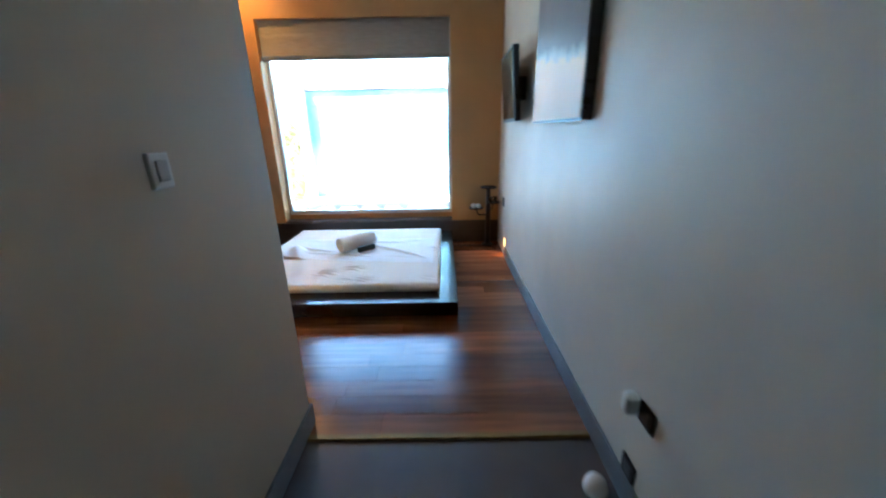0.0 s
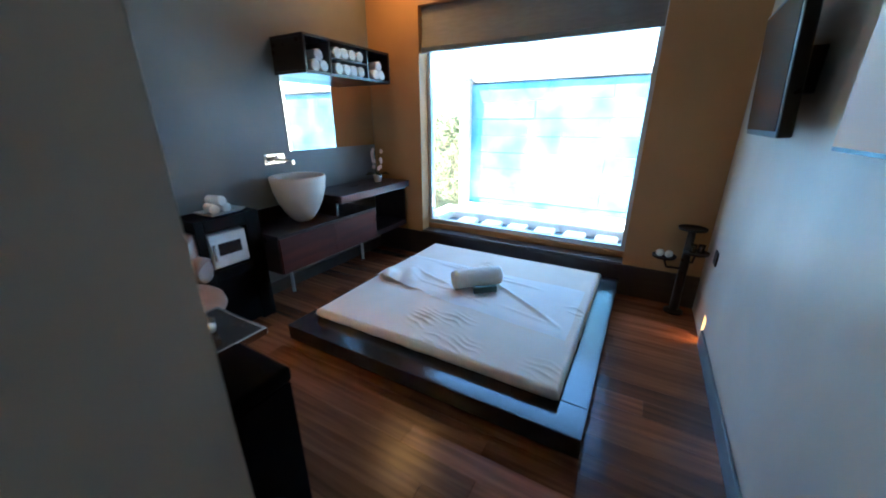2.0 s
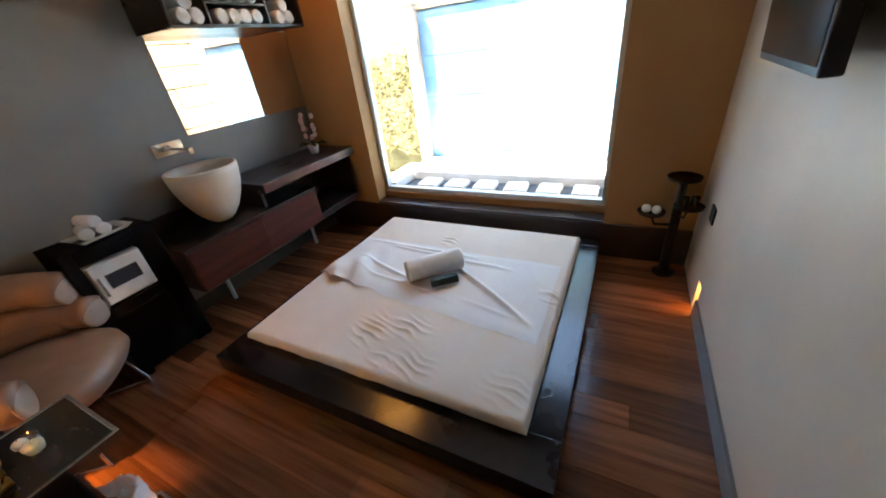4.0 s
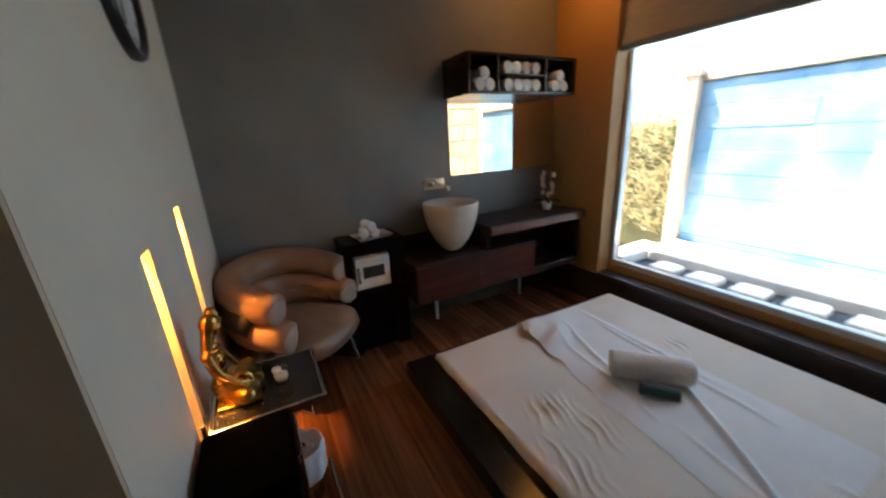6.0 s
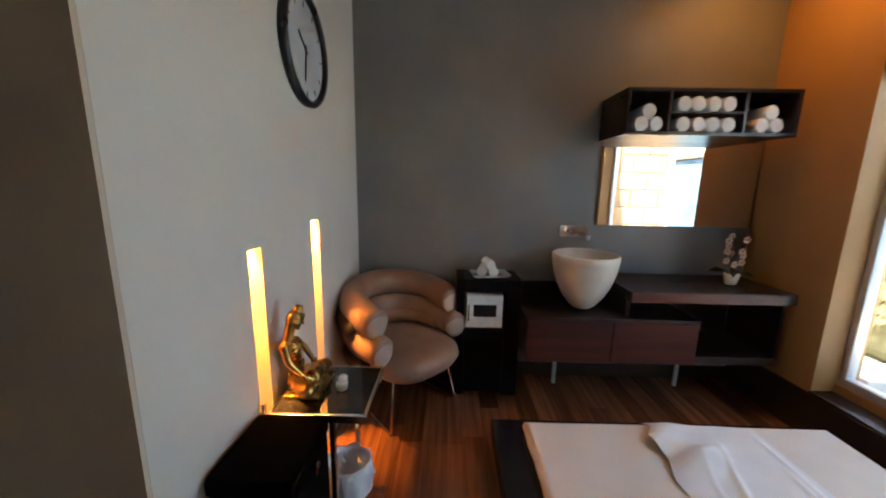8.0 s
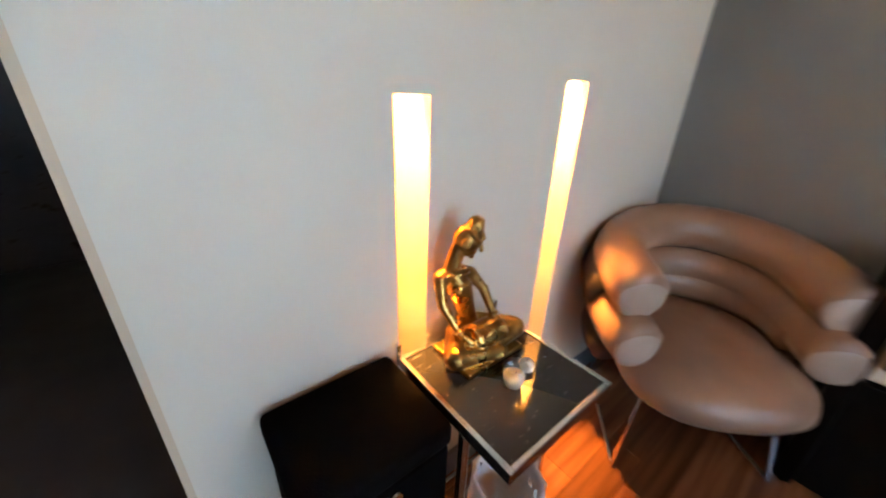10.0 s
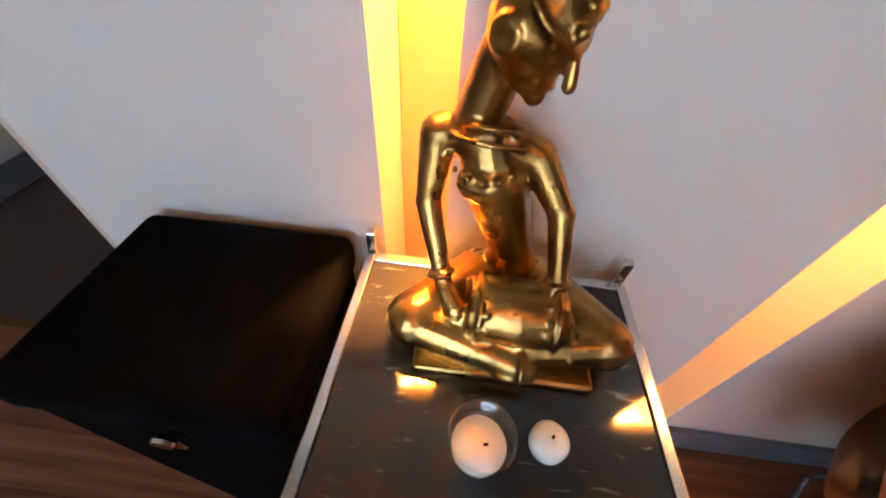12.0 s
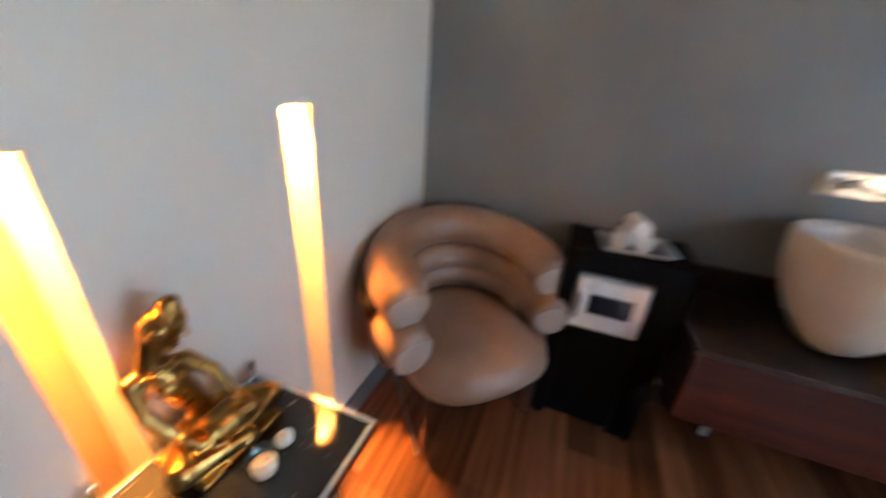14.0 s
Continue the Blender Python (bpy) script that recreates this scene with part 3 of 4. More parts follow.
low2 = [bm.verts.new((v.co.x + (0.02 if v.co.x < -1.5 else -0.02), v.co.y + (0.02 if v.co.y < 1.8 else -0.02), BT + 0.004)) for v in low]
n = len(edge)
for k in range(n):
    bm.faces.new((edge[k], low[k], low[(k + 1) % n], edge[(k + 1) % n]))
    bm.faces.new((low[k], low2[k], low2[(k + 1) % n], low[(k + 1) % n]))
part("cover", bm, M_MATTRESS, mattress, smooth=True)
part("underlay", box(MX0 + 0.03, MX1 - 0.03, MY0 + 0.03, MY1 - 0.03, BT + 0.001, BT + 0.03), M_SHELL, mattress, "dark underlay beneath the mattress")

# loose white sheet across the mattress, crumpled at its far side
SX0, SX1, SY0, SY1 = -2.205, -0.705, 1.46, 2.19
sheet = thing("bed_sheet", "thin white cotton sheet spread across the mattress, crumpled at one end", "sheet")
bm = bmesh.new()
nx, ny = 130, 70
def sheet_z(x, y):
    flat = mat_z(x, y) + 0.003
    z = flat
    z += 0.004 * (0.5 + noise.noise((x * 3, y * 5, 7)))
    for y0, x0, sl, amp, w, xa, xb in ((1.918, -1.25, -0.70, 0.022, 0.016, -1.55, -0.74), (2.06, -1.4, -0.10, 0.010, 0.012, -1.95, -0.95), (1.70, -1.6, -0.16, 0.008, 0.012, -2.0, -1.2),
                                       (2.13, -1.7, -0.06, 0.010, 0.014, -2.2, -1.2), (1.83, -1.8, -0.30, 0.014, 0.014, -2.1, -1.5), (1.62, -0.95, -0.25, 0.006, 0.012, -1.2, -0.75)):
        yc = y0 + sl * (x - x0) + 0.03 * noise.noise((x * 2.5, y0, 3))
        fade = max(0.0, min(1.0, (x - xa) / 0.15, (xb - x) / 0.15))
        z += amp * fade * math.exp(-((y - yc) / w) ** 2)
    g = math.exp(-((x + 2.02) / 0.16) ** 2 - ((y - 1.72) / 0.17) ** 2)
    lie = min(1.0, max(0.0, min(x - SX0, SX1 - x, y - 1.64 + 0.12 * (x - SX0), SY1 - 0.02 - y)) / 0.05)
    z = flat + (z - flat) * (0.15 + 0.85 * lie)
    return z + g * (0.05 + 0.06 * noise.noise((x * 9, y * 6, 2)) + 0.022 * math.sin(28 * (x + 0.5 * y)))
grid = []
for i in range(nx + 1):
    row = []
    for j in range(ny + 1):
        u, v = i / nx, j / ny
        x = SX0 + (SX1 - SX0) * u
        near, far = 1.64 - 0.18 * u + 0.02 * noise.noise((x * 3, 0, 8)) + 0.03 * (1 - u) ** 3 * math.sin(46 * u), 2.19 - 0.04 * u + 0.015 * noise.noise((x * 2, 5, 8))
        y = near + (far - near) * v
        row.append(bm.verts.new((x + 0.012 * noise.noise((y * 4, u, 1)), y, sheet_z(x, y))))
    grid.append(row)
for i in range(nx):
    for j in range(ny):
        bm.faces.new((grid[i][j], grid[i + 1][j], grid[i + 1][j + 1], grid[i][j + 1]))
part("cloth", bm, M_SHEET, sheet, smooth=True)

bt = thing("rolled_towel", "thick white rolled bath towel lying on the sheet", "towel")
part("cloth", roll((-1.42, 1.85, MT + 0.082), (0.28, 0.27, 0.0), 0.068, 0.36, 5), M_TOWEL, bt, smooth=True)
pouch = thing("pouch", "small dark green pouch leaning on the rolled towel", "pouch")
pb = box(-0.085, 0.085, -0.018, 0.018, 0, 0.05, 0.008, 2)
bmesh.ops.transform(pb, matrix=pose(-1.315, 1.765, MT + 0.016, -8, 0, 40), verts=pb.verts[:])
part("body", pb, M_GREENBOX, pouch, smooth=True)

# ---- vanity with basin ----
VF, VY0, VY1 = -2.60, 1.13, 2.66
vanity = thing("vanity_unit", "wall-mounted dark mahogany vanity unit on slim metal legs", "vanity")
part("carcass", box(XG + 0.017, VF - 0.02, VY0, 2.165, 0.33, 0.60, 0.003), M_ESPRESSO, vanity)
part("deck", box(XG + 0.017, VF + 0.005, VY0 - 0.01, 2.165, 0.60, 0.622, 0.003), M_ESPRESSO, vanity)
for y0, y1 in ((VY0 + 0.004, 1.646), (1.650, 2.161)):
    part("door", box(VF - 0.02, VF, y0, y1, 0.335, 0.597, 0.003), M_REDWOOD, vanity, "red mahogany veneered front")
part("low_shelf", box(XG + 0.017, VF - 0.01, 2.165, VY1, 0.335, 0.385, 0.003), M_ESPRESSO, vanity)
part("end_panel", box(XG + 0.017, VF - 0.03, VY1, VY1 + 0.025, 0.335, 0.735, 0.003), M_ESPRESSO, vanity)
part("back_panel", box(XG + 0.001, XG + 0.016, VY0, VY1, 0.34, 0.73), M_ESPRESSO, vanity)
for y in (1.42, 2.29):
    part("leg", lathe([(0.0, 0.0), (0.014, 0.0), (0.014, 0.33), (0, 0.33)], 16, (VF - 0.33, y, 0)), M_ALU, vanity, "slim metal leg", smooth=False)
top = thing("countertop", "dark espresso wood counter slab with a reddish front edge", "countertop")
part("slab", box(XG + 0.004, -2.58, 1.72, VY1 + 0.03, 0.735, 0.80, 0.004), M_ESPRESSO, top)
part("front_edge", box(-2.58, -2.568, 1.72, VY1 - 0.06, 0.737, 0.798, 0.003), M_REDWOOD, top)
part("support", box(XG + 0.02, -2.66, 1.74, 1.765, 0.622, 0.735), M_ESPRESSO, top)

basin = thing("basin", "deep cream stone vessel basin shaped like an egg cup", "basin")
part("bowl", lathe([(0.0, 0.622), (0.055, 0.622), (0.085, 0.645), (0.13, 0.705), (0.165, 0.775), (0.192, 0.86), (0.205, 0.94), (0.207, 0.972), (0.200, 0.980), (0.190, 0.976), (0.183, 0.94), (0.165, 0.86), (0.13, 0.77), (0.08, 0.70), (0.0, 0.685)], 56, (-2.815, 1.525, 0)), M_CERAMIC, basin, smooth=True)
part("drain", lathe([(0, 0.686), (0.022, 0.688), (0.022, 0.692), (0, 0.694)], 20, (-2.815, 1.525, 0)), M_CHROME, basin, "chrome drain")
tap = thing("wall_faucet", "chrome wall-mounted faucet with a flat back plate", "faucet")
part("plate", box(XG + 0.001, XG + 0.012, 1.415, 1.60, 1.055, 1.135, 0.003), M_CHROME, tap)
part("spout", box(XG + 0.012, XG + 0.17, 1.535, 1.565, 1.075, 1.093, 0.004), M_CHROME, tap)
part("spout_tip", box(XG + 0.152, XG + 0.17, 1.535, 1.565, 1.055, 1.077, 0.003), M_CHROME, tap)
part("lever", tube([(XG + 0.012, 1.46, 1.10), (XG + 0.05, 1.46, 1.10), (XG + 0.085, 1.475, 1.115)], 0.012, 14), M_CHROME, tap, smooth=True)

mirror = thing("wall_mirror", "frameless wall mirror above the basin", "mirror")
part("glass", box(XG + 0.004, XG + 0.012, 1.655, 2.712, 1.143, 1.70), M_MIRROR, mirror)
part("backing", box(XG + 0.001, XG + 0.0035, 1.66, 2.70, 1.148, 1.695), M_BLACKWOOD, mirror)

# wall shelf with rolled towels
SHX, SY0_, SY1_, SZ0, SZ1 = -2.695, 1.63, 2.605, 1.70, 1.955
shelf = thing("wall_shelf", "dark espresso wall shelf with three open compartments", "shelf")
for nm, a in (("top_board", (XG + 0.001, SHX, SY0_, SY1_, SZ1 - 0.02, SZ1)), ("bottom_board", (XG + 0.001, SHX, SY0_, SY1_, SZ0, SZ0 + 0.02)),
              ("side_board", (XG + 0.001, SHX, SY0_, SY0_ + 0.02, SZ0 + 0.02, SZ1 - 0.02)), ("side_board", (XG + 0.001, SHX, SY1_ - 0.02, SY1_, SZ0 + 0.02, SZ1 - 0.02)),
              ("divider", (XG + 0.001, SHX, 1.868, 1.884, SZ0 + 0.02, SZ1 - 0.02)), ("divider", (XG + 0.001, SHX, 2.294, 2.31, SZ0 + 0.02, SZ1 - 0.02)),
              ("middle_board", (XG + 0.001, SHX, 1.884, 2.294, 1.819, 1.831)), ("back_board", (XG + 0.001, XG + 0.008, SY0_ + 0.02, SY1_ - 0.02, SZ0 + 0.02, SZ1 - 0.02))):
    part(nm, box(*a, 0.002), M_ESPRESSO, shelf)
TR = 0.040
spots = [(1.722, SZ0 + 0.02 + TR), (1.800, SZ0 + 0.02 + TR), (1.761, SZ0 + 0.02 + TR * 2.72)]
spots += [(1.958 + 0.084 * k, SZ0 + 0.02 + TR) for k in range(4)] + [(1.950 + 0.083 * k, 1.831 + TR) for k in range(4)]
spots += [(2.400, SZ0 + 0.02 + TR), (2.478, SZ0 + 0.02 + TR), (2.439, SZ0 + 0.02 + TR * 2.72)]
for k, (y, z) in enumerate(spots):
    tw = thing("hand_towel", "small white hand towel rolled up on the shelf", "towel", "rolled hand towels on the shelf")
    part("cloth", roll((SHX - 0.092, y, z), (1, 0.04 * math.sin(k * 2.1), 0), TR, 0.20, 20 + k), M_TOWEL, tw, smooth=True)

# plant on the counter
vase = thing("orchid", "small orchid with pale flowers in a white pot", "plant")
PC = (-2.80, 2.46)
part("pot", lathe([(0, 0.80), (0.032, 0.80), (0.042, 0.85), (0.044, 0.872), (0.039, 0.872), (0.036, 0.85), (0, 0.84)], 24, (*PC, 0)), M_PORCELAIN, vase, smooth=True)
for k in range(4):
    a = k * 1.7
    part("stem", tube([(PC[0], PC[1], 0.84), (PC[0] + 0.02 * math.cos(a), PC[1] + 0.02 * math.sin(a), 0.95), (PC[0] + 0.05 * math.cos(a), PC[1] + 0.045 * math.sin(a), 1.03 + 0.025 * k)], 0.003, 6), M_STEM, vase)
    lf = bmesh.new()
    pts = [(0, 0, 0.85), (0.03, -0.018, 0.885), (0.085, -0.014, 0.90), (0.12, 0, 0.87), (0.085, 0.014, 0.896), (0.03, 0.018, 0.88)]
    lf.faces.new([lf.verts.new(p) for p in pts])
    bmesh.ops.transform(lf, matrix=Matrix.Translation((PC[0], PC[1], 0)) @ Matrix.Rotation(a + 0.6, 4, "Z"), verts=lf.verts[:])
    bmesh.ops.solidify(lf, geom=lf.faces[:], thickness=0.003)
    part("leaf", lf, M_STEM, vase)
rnd = random.Random(9)
for k in range(11):
    a, z = rnd.uniform(0, 6.28), rnd.uniform(0.92, 1.12)
    fb = bmesh.new()
    c = Vector((PC[0] + 0.045 * math.cos(a), PC[1] + 0.045 * math.sin(a), z))
    for p in range(5):
        ball(c + Vector((0.004, 0.014 * math.cos(p * 1.257), 0.014 * math.sin(p * 1.257))), 0.012, fb, 1, (0.35, 1, 0.8))
    part("flower", fb, M_FLOWER, vase, smooth=True)

# ---- black cabinet with towel warmer ----
KX, KY0, KY1, KZ = -2.755, 0.70, 1.115, 0.805
cab = thing("black_cabinet", "tall black wooden cabinet with an open niche", "cabinet")
for a in ((XG + 0.017, KX, KY0, KY0 + 0.055, 0, KZ), (XG + 0.017, KX, KY1 - 0.10, KY1, 0, KZ), (XG + 0.017, KX, KY0 + 0.055, KY1 - 0.10, KZ - 0.085, KZ - 0.002), (XG + 0.017, KX, KY0 + 0.055, KY1 - 0.10, 0.40, 0.465)):
    part("panel", box(*a, 0.003), M_BLACKWOOD, cab)
part("door", box(XG + 0.03, KX - 0.006, KY0 + 0.056, KY1 - 0.101, 0.02, 0.398, 0.003), M_BLACKWOOD, cab)
part("back_panel", box(XG + 0.017, XG + 0.027, KY0 + 0.055, KY1 - 0.10, 0.465, KZ - 0.085), M_BLACKWOOD, cab)
for y in (KY0 + 0.03, KY1 - 0.03):
    part("foot", lathe([(0, -0.0), (0.012, 0.0), (0.012, 0.012), (0, 0.012)], 12, (KX + 0.010, y, 0)), M_CHROME, cab, "small metal foot")
warm = thing("towel_warmer", "white towel warmer cabinet with a dark glass window", "towel warmer")
WY0, WY1, WZ0_, WZ1_ = 0.762, 1.006, 0.470, 0.702
part("body", box(KX - 0.21, KX - 0.022, WY0, WY1, WZ0_, WZ1_, 0.006), M_PLASTIC, warm)
part("door", box(KX - 0.022, KX - 0.004, WY0 + 0.003, WY1 - 0.003, WZ0_ + 0.012, WZ1_ - 0.003, 0.006), M_PLASTIC, warm)
part("window", box(KX - 0.005, KX - 0.002, WY0 + 0.05, WY1 - 0.045, WZ0_ + 0.085, WZ1_ - 0.065, 0.001), M_DARKGLASS, warm, "dark glass door window")
part("handle", box(KX - 0.005, KX + 0.012, WY0 + 0.012, WY0 + 0.026, WZ0_ + 0.06, WZ1_ - 0.06, 0.004), M_CHROME, warm, "metal door handle")
tray = thing("serving_tray", "white porcelain tray on the black cabinet", "tray")
tb = bmesh.new()
o = [tb.verts.new((sx * 0.085, sy * 0.125, 0.020)) for sx, sy in ((-1, -1), (1, -1), (1, 1), (-1, 1))]
i_ = [tb.verts.new((sx * 0.065, sy * 0.10, 0.0)) for sx, sy in ((-1, -1), (1, -1), (1, 1), (-1, 1))]
for k in range(4):
    tb.faces.new((o[k], o[(k + 1) % 4], i_[(k + 1) % 4], i_[k]))
tb.faces.new(i_)
bmesh.ops.solidify(tb, geom=tb.faces[:], thickness=0.006)
bmesh.ops.transform(tb, matrix=pose(-2.84, 0.915, KZ + 0.008, 0, 0, 6), verts=tb.verts[:])
part("dish", tb, M_PORCELAIN, tray)
for k, (dy, dz) in enumerate(((-0.035, 0.028), (0.03, 0.028), (0.0, 0.075))):
    tw = thing("face_towel", "small white face towel rolled on the tray", "towel", "rolled face towels on the tray")
    part("cloth", roll((-2.85, 0.905 + dy, KZ + 0.016 + dz), (1, 0.2 * (k - 1), 0), 0.031, 0.12, 50 + k), M_TOWEL, tw, smooth=True)

# ---- tub chair ----
CC, FACE = Vector((-2.655, 0.375, 0)), math.radians(46)
chair = thing("tub_chair", "tan leather tub chair with stacked roll arms and metal legs", "chair")
def rim(r, rel, z):
    """A point of the tub's outline: round at the back, straighter along the arms."""
    fwd, lat = r * math.cos(rel), r * math.sin(rel)
    if fwd > 0:
        lat = math.copysign(r * abs(math.sin(rel)) ** 0.4, lat)
    return Vector((CC.x + fwd * math.cos(FACE) - lat * math.sin(FACE), CC.y + fwd * math.sin(FACE) + lat * math.cos(FACE), z))
def arc(r, z, a0, a1, n=36, lift=0.0):
    return [rim(r, math.radians(a0 + (a1 - a0) * k / n), z + lift * math.sin(math.pi * k / n)) for k in range(n + 1)]
def padded(points, radius):
    """A stuffed roll with rounded ends."""
    n = len(points) - 1
    return tube(points, radius, 20, radii=[radius * (0.93 if k in (0, n) else 0.98 if k in (1, n - 1) else 1) for k in range(n + 1)])
for z, r, rad, span in ((0.655, 0.305, 0.084, 64), (0.503, 0.308, 0.084, 55)):
    roll_part = part("arm_roll", padded(arc(r, z, span, 360 - span, lift=0.085), rad), M_LEATHER, chair, smooth=True)
    for s in (span, 360 - span):
        c = rim(r, math.radians(s), z)
        tang = (c - rim(r, math.radians(s + (3 if s < 180 else -3)), z)).normalized()
        part("end_cap", lathe([(0, 0.012), (rad * 0.55, 0.012), (rad * 0.86, 0.006), (rad * 0.95, -0.004), (0, -0.004)], 24, c, tang), M_LEATHER_END, roll_part, "pale round end cap", smooth=True)
part("inner_back", tube(arc(0.292, 0.485, 78, 282, lift=0.03), 0.075, 16), M_LEATHER, chair, smooth=True)
part("shell", add(tube(arc(0.315, 0.40, 80, 280), 0.06, 16), tube(arc(0.340, 0.60, 85, 275, lift=0.085), 0.075, 16)), M_SHELL, chair, "dark outer back shell", smooth=True)
sb = bmesh.new()
prof = [(0.0, 0.32), (0.76, 0.32), (0.93, 0.34), (1.0, 0.38), (0.97, 0.42), (0.86, 0.45), (0.5, 0.468), (0.0, 0.472)]
ringn = 48
rings = []
for f_, z in prof:
    ring = []
    for k in range(ringn):
        a = 2 * math.pi * k / ringn
        r = 0.285 - 0.03 * math.cos(a) if math.cos(a) < 0 else 0.285 + 0.03 * math.cos(a)
        r *= 1 if math.cos(a) < 0 else (abs(math.cos(a)) ** 3 + abs(math.sin(a)) ** 3) ** (-1 / 3)
        ring.append(sb.verts.new((CC.x + f_ * r * math.cos(a + FACE), CC.y + f_ * r * math.sin(a + FACE), z - 0.03 * f_ * max(0, math.cos(a)))) if f_ > 0 else None)
    if f_ == 0:
        ring = [sb.verts.new((CC.x, CC.y, z))]
    rings.append(ring)
for a, b in zip(rings, rings[1:]):
    for k in range(ringn):
        q = (k + 1) % ringn
        if len(a) == 1:
            sb.faces.new((a[0], b[k], b[q]))
        elif len(b) == 1:
            sb.faces.new((a[k], a[q], b[0]))
        else:
            sb.faces.new((a[k], a[q], b[q], b[k]))
part("seat", sb, M_LEATHER, chair, "rounded tan leather seat cushion", smooth=True)
for a in (52, -52, 140, -140):
    t = FACE + math.radians(a)
    foot = Vector((CC.x + 0.33 * math.cos(t), CC.y + 0.33 * math.sin(t), 0.007))
    head = Vector((CC.x + 0.26 * math.cos(t), CC.y + 0.26 * math.sin(t), 0.33))
    part("leg", tube([foot, head], 0.008, 10), M_CHROME, chair, "thin metal leg")
for a, b in ((52, 140), (-52, -140)):
    p, q = FACE + math.radians(a), FACE + math.radians(b)
    part("runner", tube([(CC.x + 0.33 * math.cos(p), CC.y + 0.33 * math.sin(p), 0.012), (CC.x + 0.33 * math.cos(q), CC.y + 0.33 * math.sin(q), 0.012)], 0.007, 10), M_CHROME, chair)

# ---- side table, statue, candles ----
TX0, TX1, TY0, TY1, TZ = -1.985, -1.650, 0.026, 0.372, 0.618
table = thing("side_table", "chrome side table with a black marble top", "side table")
part("tabletop", box(TX0 + 0.012, TX1 - 0.012, TY0 + 0.012, TY1 - 0.012, TZ - 0.022, TZ, 0.002), M_MARBLE, table, "polished black marble slab with white veins")
for a in ((TX0, TX0 + 0.012, TY0, TY1), (TX1 - 0.012, TX1, TY0, TY1), (TX0 + 0.012, TX1 - 0.012, TY0, TY0 + 0.012), (TX0 + 0.012, TX1 - 0.012, TY1 - 0.012, TY1)):
    part("top_rail", box(*a, TZ - 0.028, TZ + 0.002, 0.002), M_CHROME, table)
    part("base_rail", box(*a, 0.0, 0.018, 0.002), M_CHROME, table)
for x in (TX0 + 0.009, TX1 - 0.009):
    part("leg", box(x - 0.009, x + 0.009, TY0 + 0.012, TY0 + 0.03, 0.018, TZ - 0.028, 0.002), M_CHROME, table)
    part("leg", box(x - 0.009, x + 0.009, TY1 - 0.13, TY1 - 0.112, 0.018, TZ - 0.028, 0.002), M_CHROME, table)

for x in (TX0 + 0.006, TX1 - 0.006):
    part("corner_post", box(x - 0.006, x + 0.006, TY0 - 0.014, TY0 - 0.002, 0.0, TZ + 0.034, 0.002), M_CHROME, table)
part("back_rail", box(TX0 + 0.012, TX1 - 0.012, TY0 - 0.012, TY0 - 0.004, TZ - 0.022, TZ - 0.008, 0.002), M_CHROME, table)

def bone(bm, p, q, r0, r1, n=7):
    """A tapered limb with round ends."""
    p, q = Vector(p), Vector(q)
    add(bm, tube([p.lerp(q, k / n) for k in range(n + 1)], r0, 14, radii=[r0 + (r1 - r0) * k / n for k in range(n + 1)]))
    ball(p, r0, bm, 2)
    ball(q, r1, bm, 2)


def ring(bm, c, normal, r, w, squash=1.0):
    q = Vector(normal).to_track_quat("Z", "Y")
    pts = [Vector(c) + q @ Vector((r * math.cos(a), r * squash * math.sin(a), 0)) for a in [2 * math.pi * k / 26 for k in range(26)]]
    add(bm, tube(pts, w, 8, closed=True))


sb = bmesh.new()
Z0 = TZ
# plinth and crossed legs
box(-1.915, -1.735, 0.045, 0.178, Z0, Z0 + 0.014, 0.004, 2, sb)
for hip, knee, foot in (((-1.795, 0.070, Z0 + 0.038), (-1.730, 0.138, Z0 + 0.038), (-1.845, 0.172, Z0 + 0.026)), ((-1.855, 0.070, Z0 + 0.038), (-1.922, 0.138, Z0 + 0.038), (-1.800, 0.160, Z0 + 0.030))):
    bone(sb, hip, knee, 0.031, 0.028)
    bone(sb, knee, foot, 0.026, 0.013)
    ball(Vector(foot) + Vector((0.012 if foot[0] < -1.82 else -0.012, 0.004, -0.004)), 0.013, sb, 2, (1.7, 0.8, 0.6))
ring(sb, (-1.838, 0.170, Z0 + 0.028), (1, 0, 0), 0.0165, 0.003)
# waist cloth folds
for k in range(9):
    a = math.radians(-70 + 17 * k)
    bone(sb, (-1.826 + 0.03 * math.sin(a), 0.085 + 0.02 * math.cos(a), Z0 + 0.062), (-1.828 + 0.062 * math.sin(a), 0.10 + 0.05 * math.cos(a), Z0 + 0.020), 0.007, 0.006, 4)
# trunk: hips, slim waist, chest, shoulders
bone(sb, (-1.826, 0.062, Z0 + 0.045), (-1.822, 0.066, Z0 + 0.085), 0.034, 0.023)
bone(sb, (-1.822, 0.066, Z0 + 0.085), (-1.792, 0.066, Z0 + 0.165), 0.022, 0.031)
bone(sb, (-1.792, 0.066, Z0 + 0.165), (-1.779, 0.062, Z0 + 0.200), 0.031, 0.023)
ball((-1.787, 0.082, Z0 + 0.170), 0.026, sb, 2, (1.15, 0.62, 0.8))
bone(sb, (-1.779, 0.060, Z0 + 0.205), (-1.742, 0.058, Z0 + 0.200), 0.019, 0.0175)
bone(sb, (-1.779, 0.060, Z0 + 0.205), (-1.822, 0.066, Z0 + 0.192), 0.019, 0.0165)
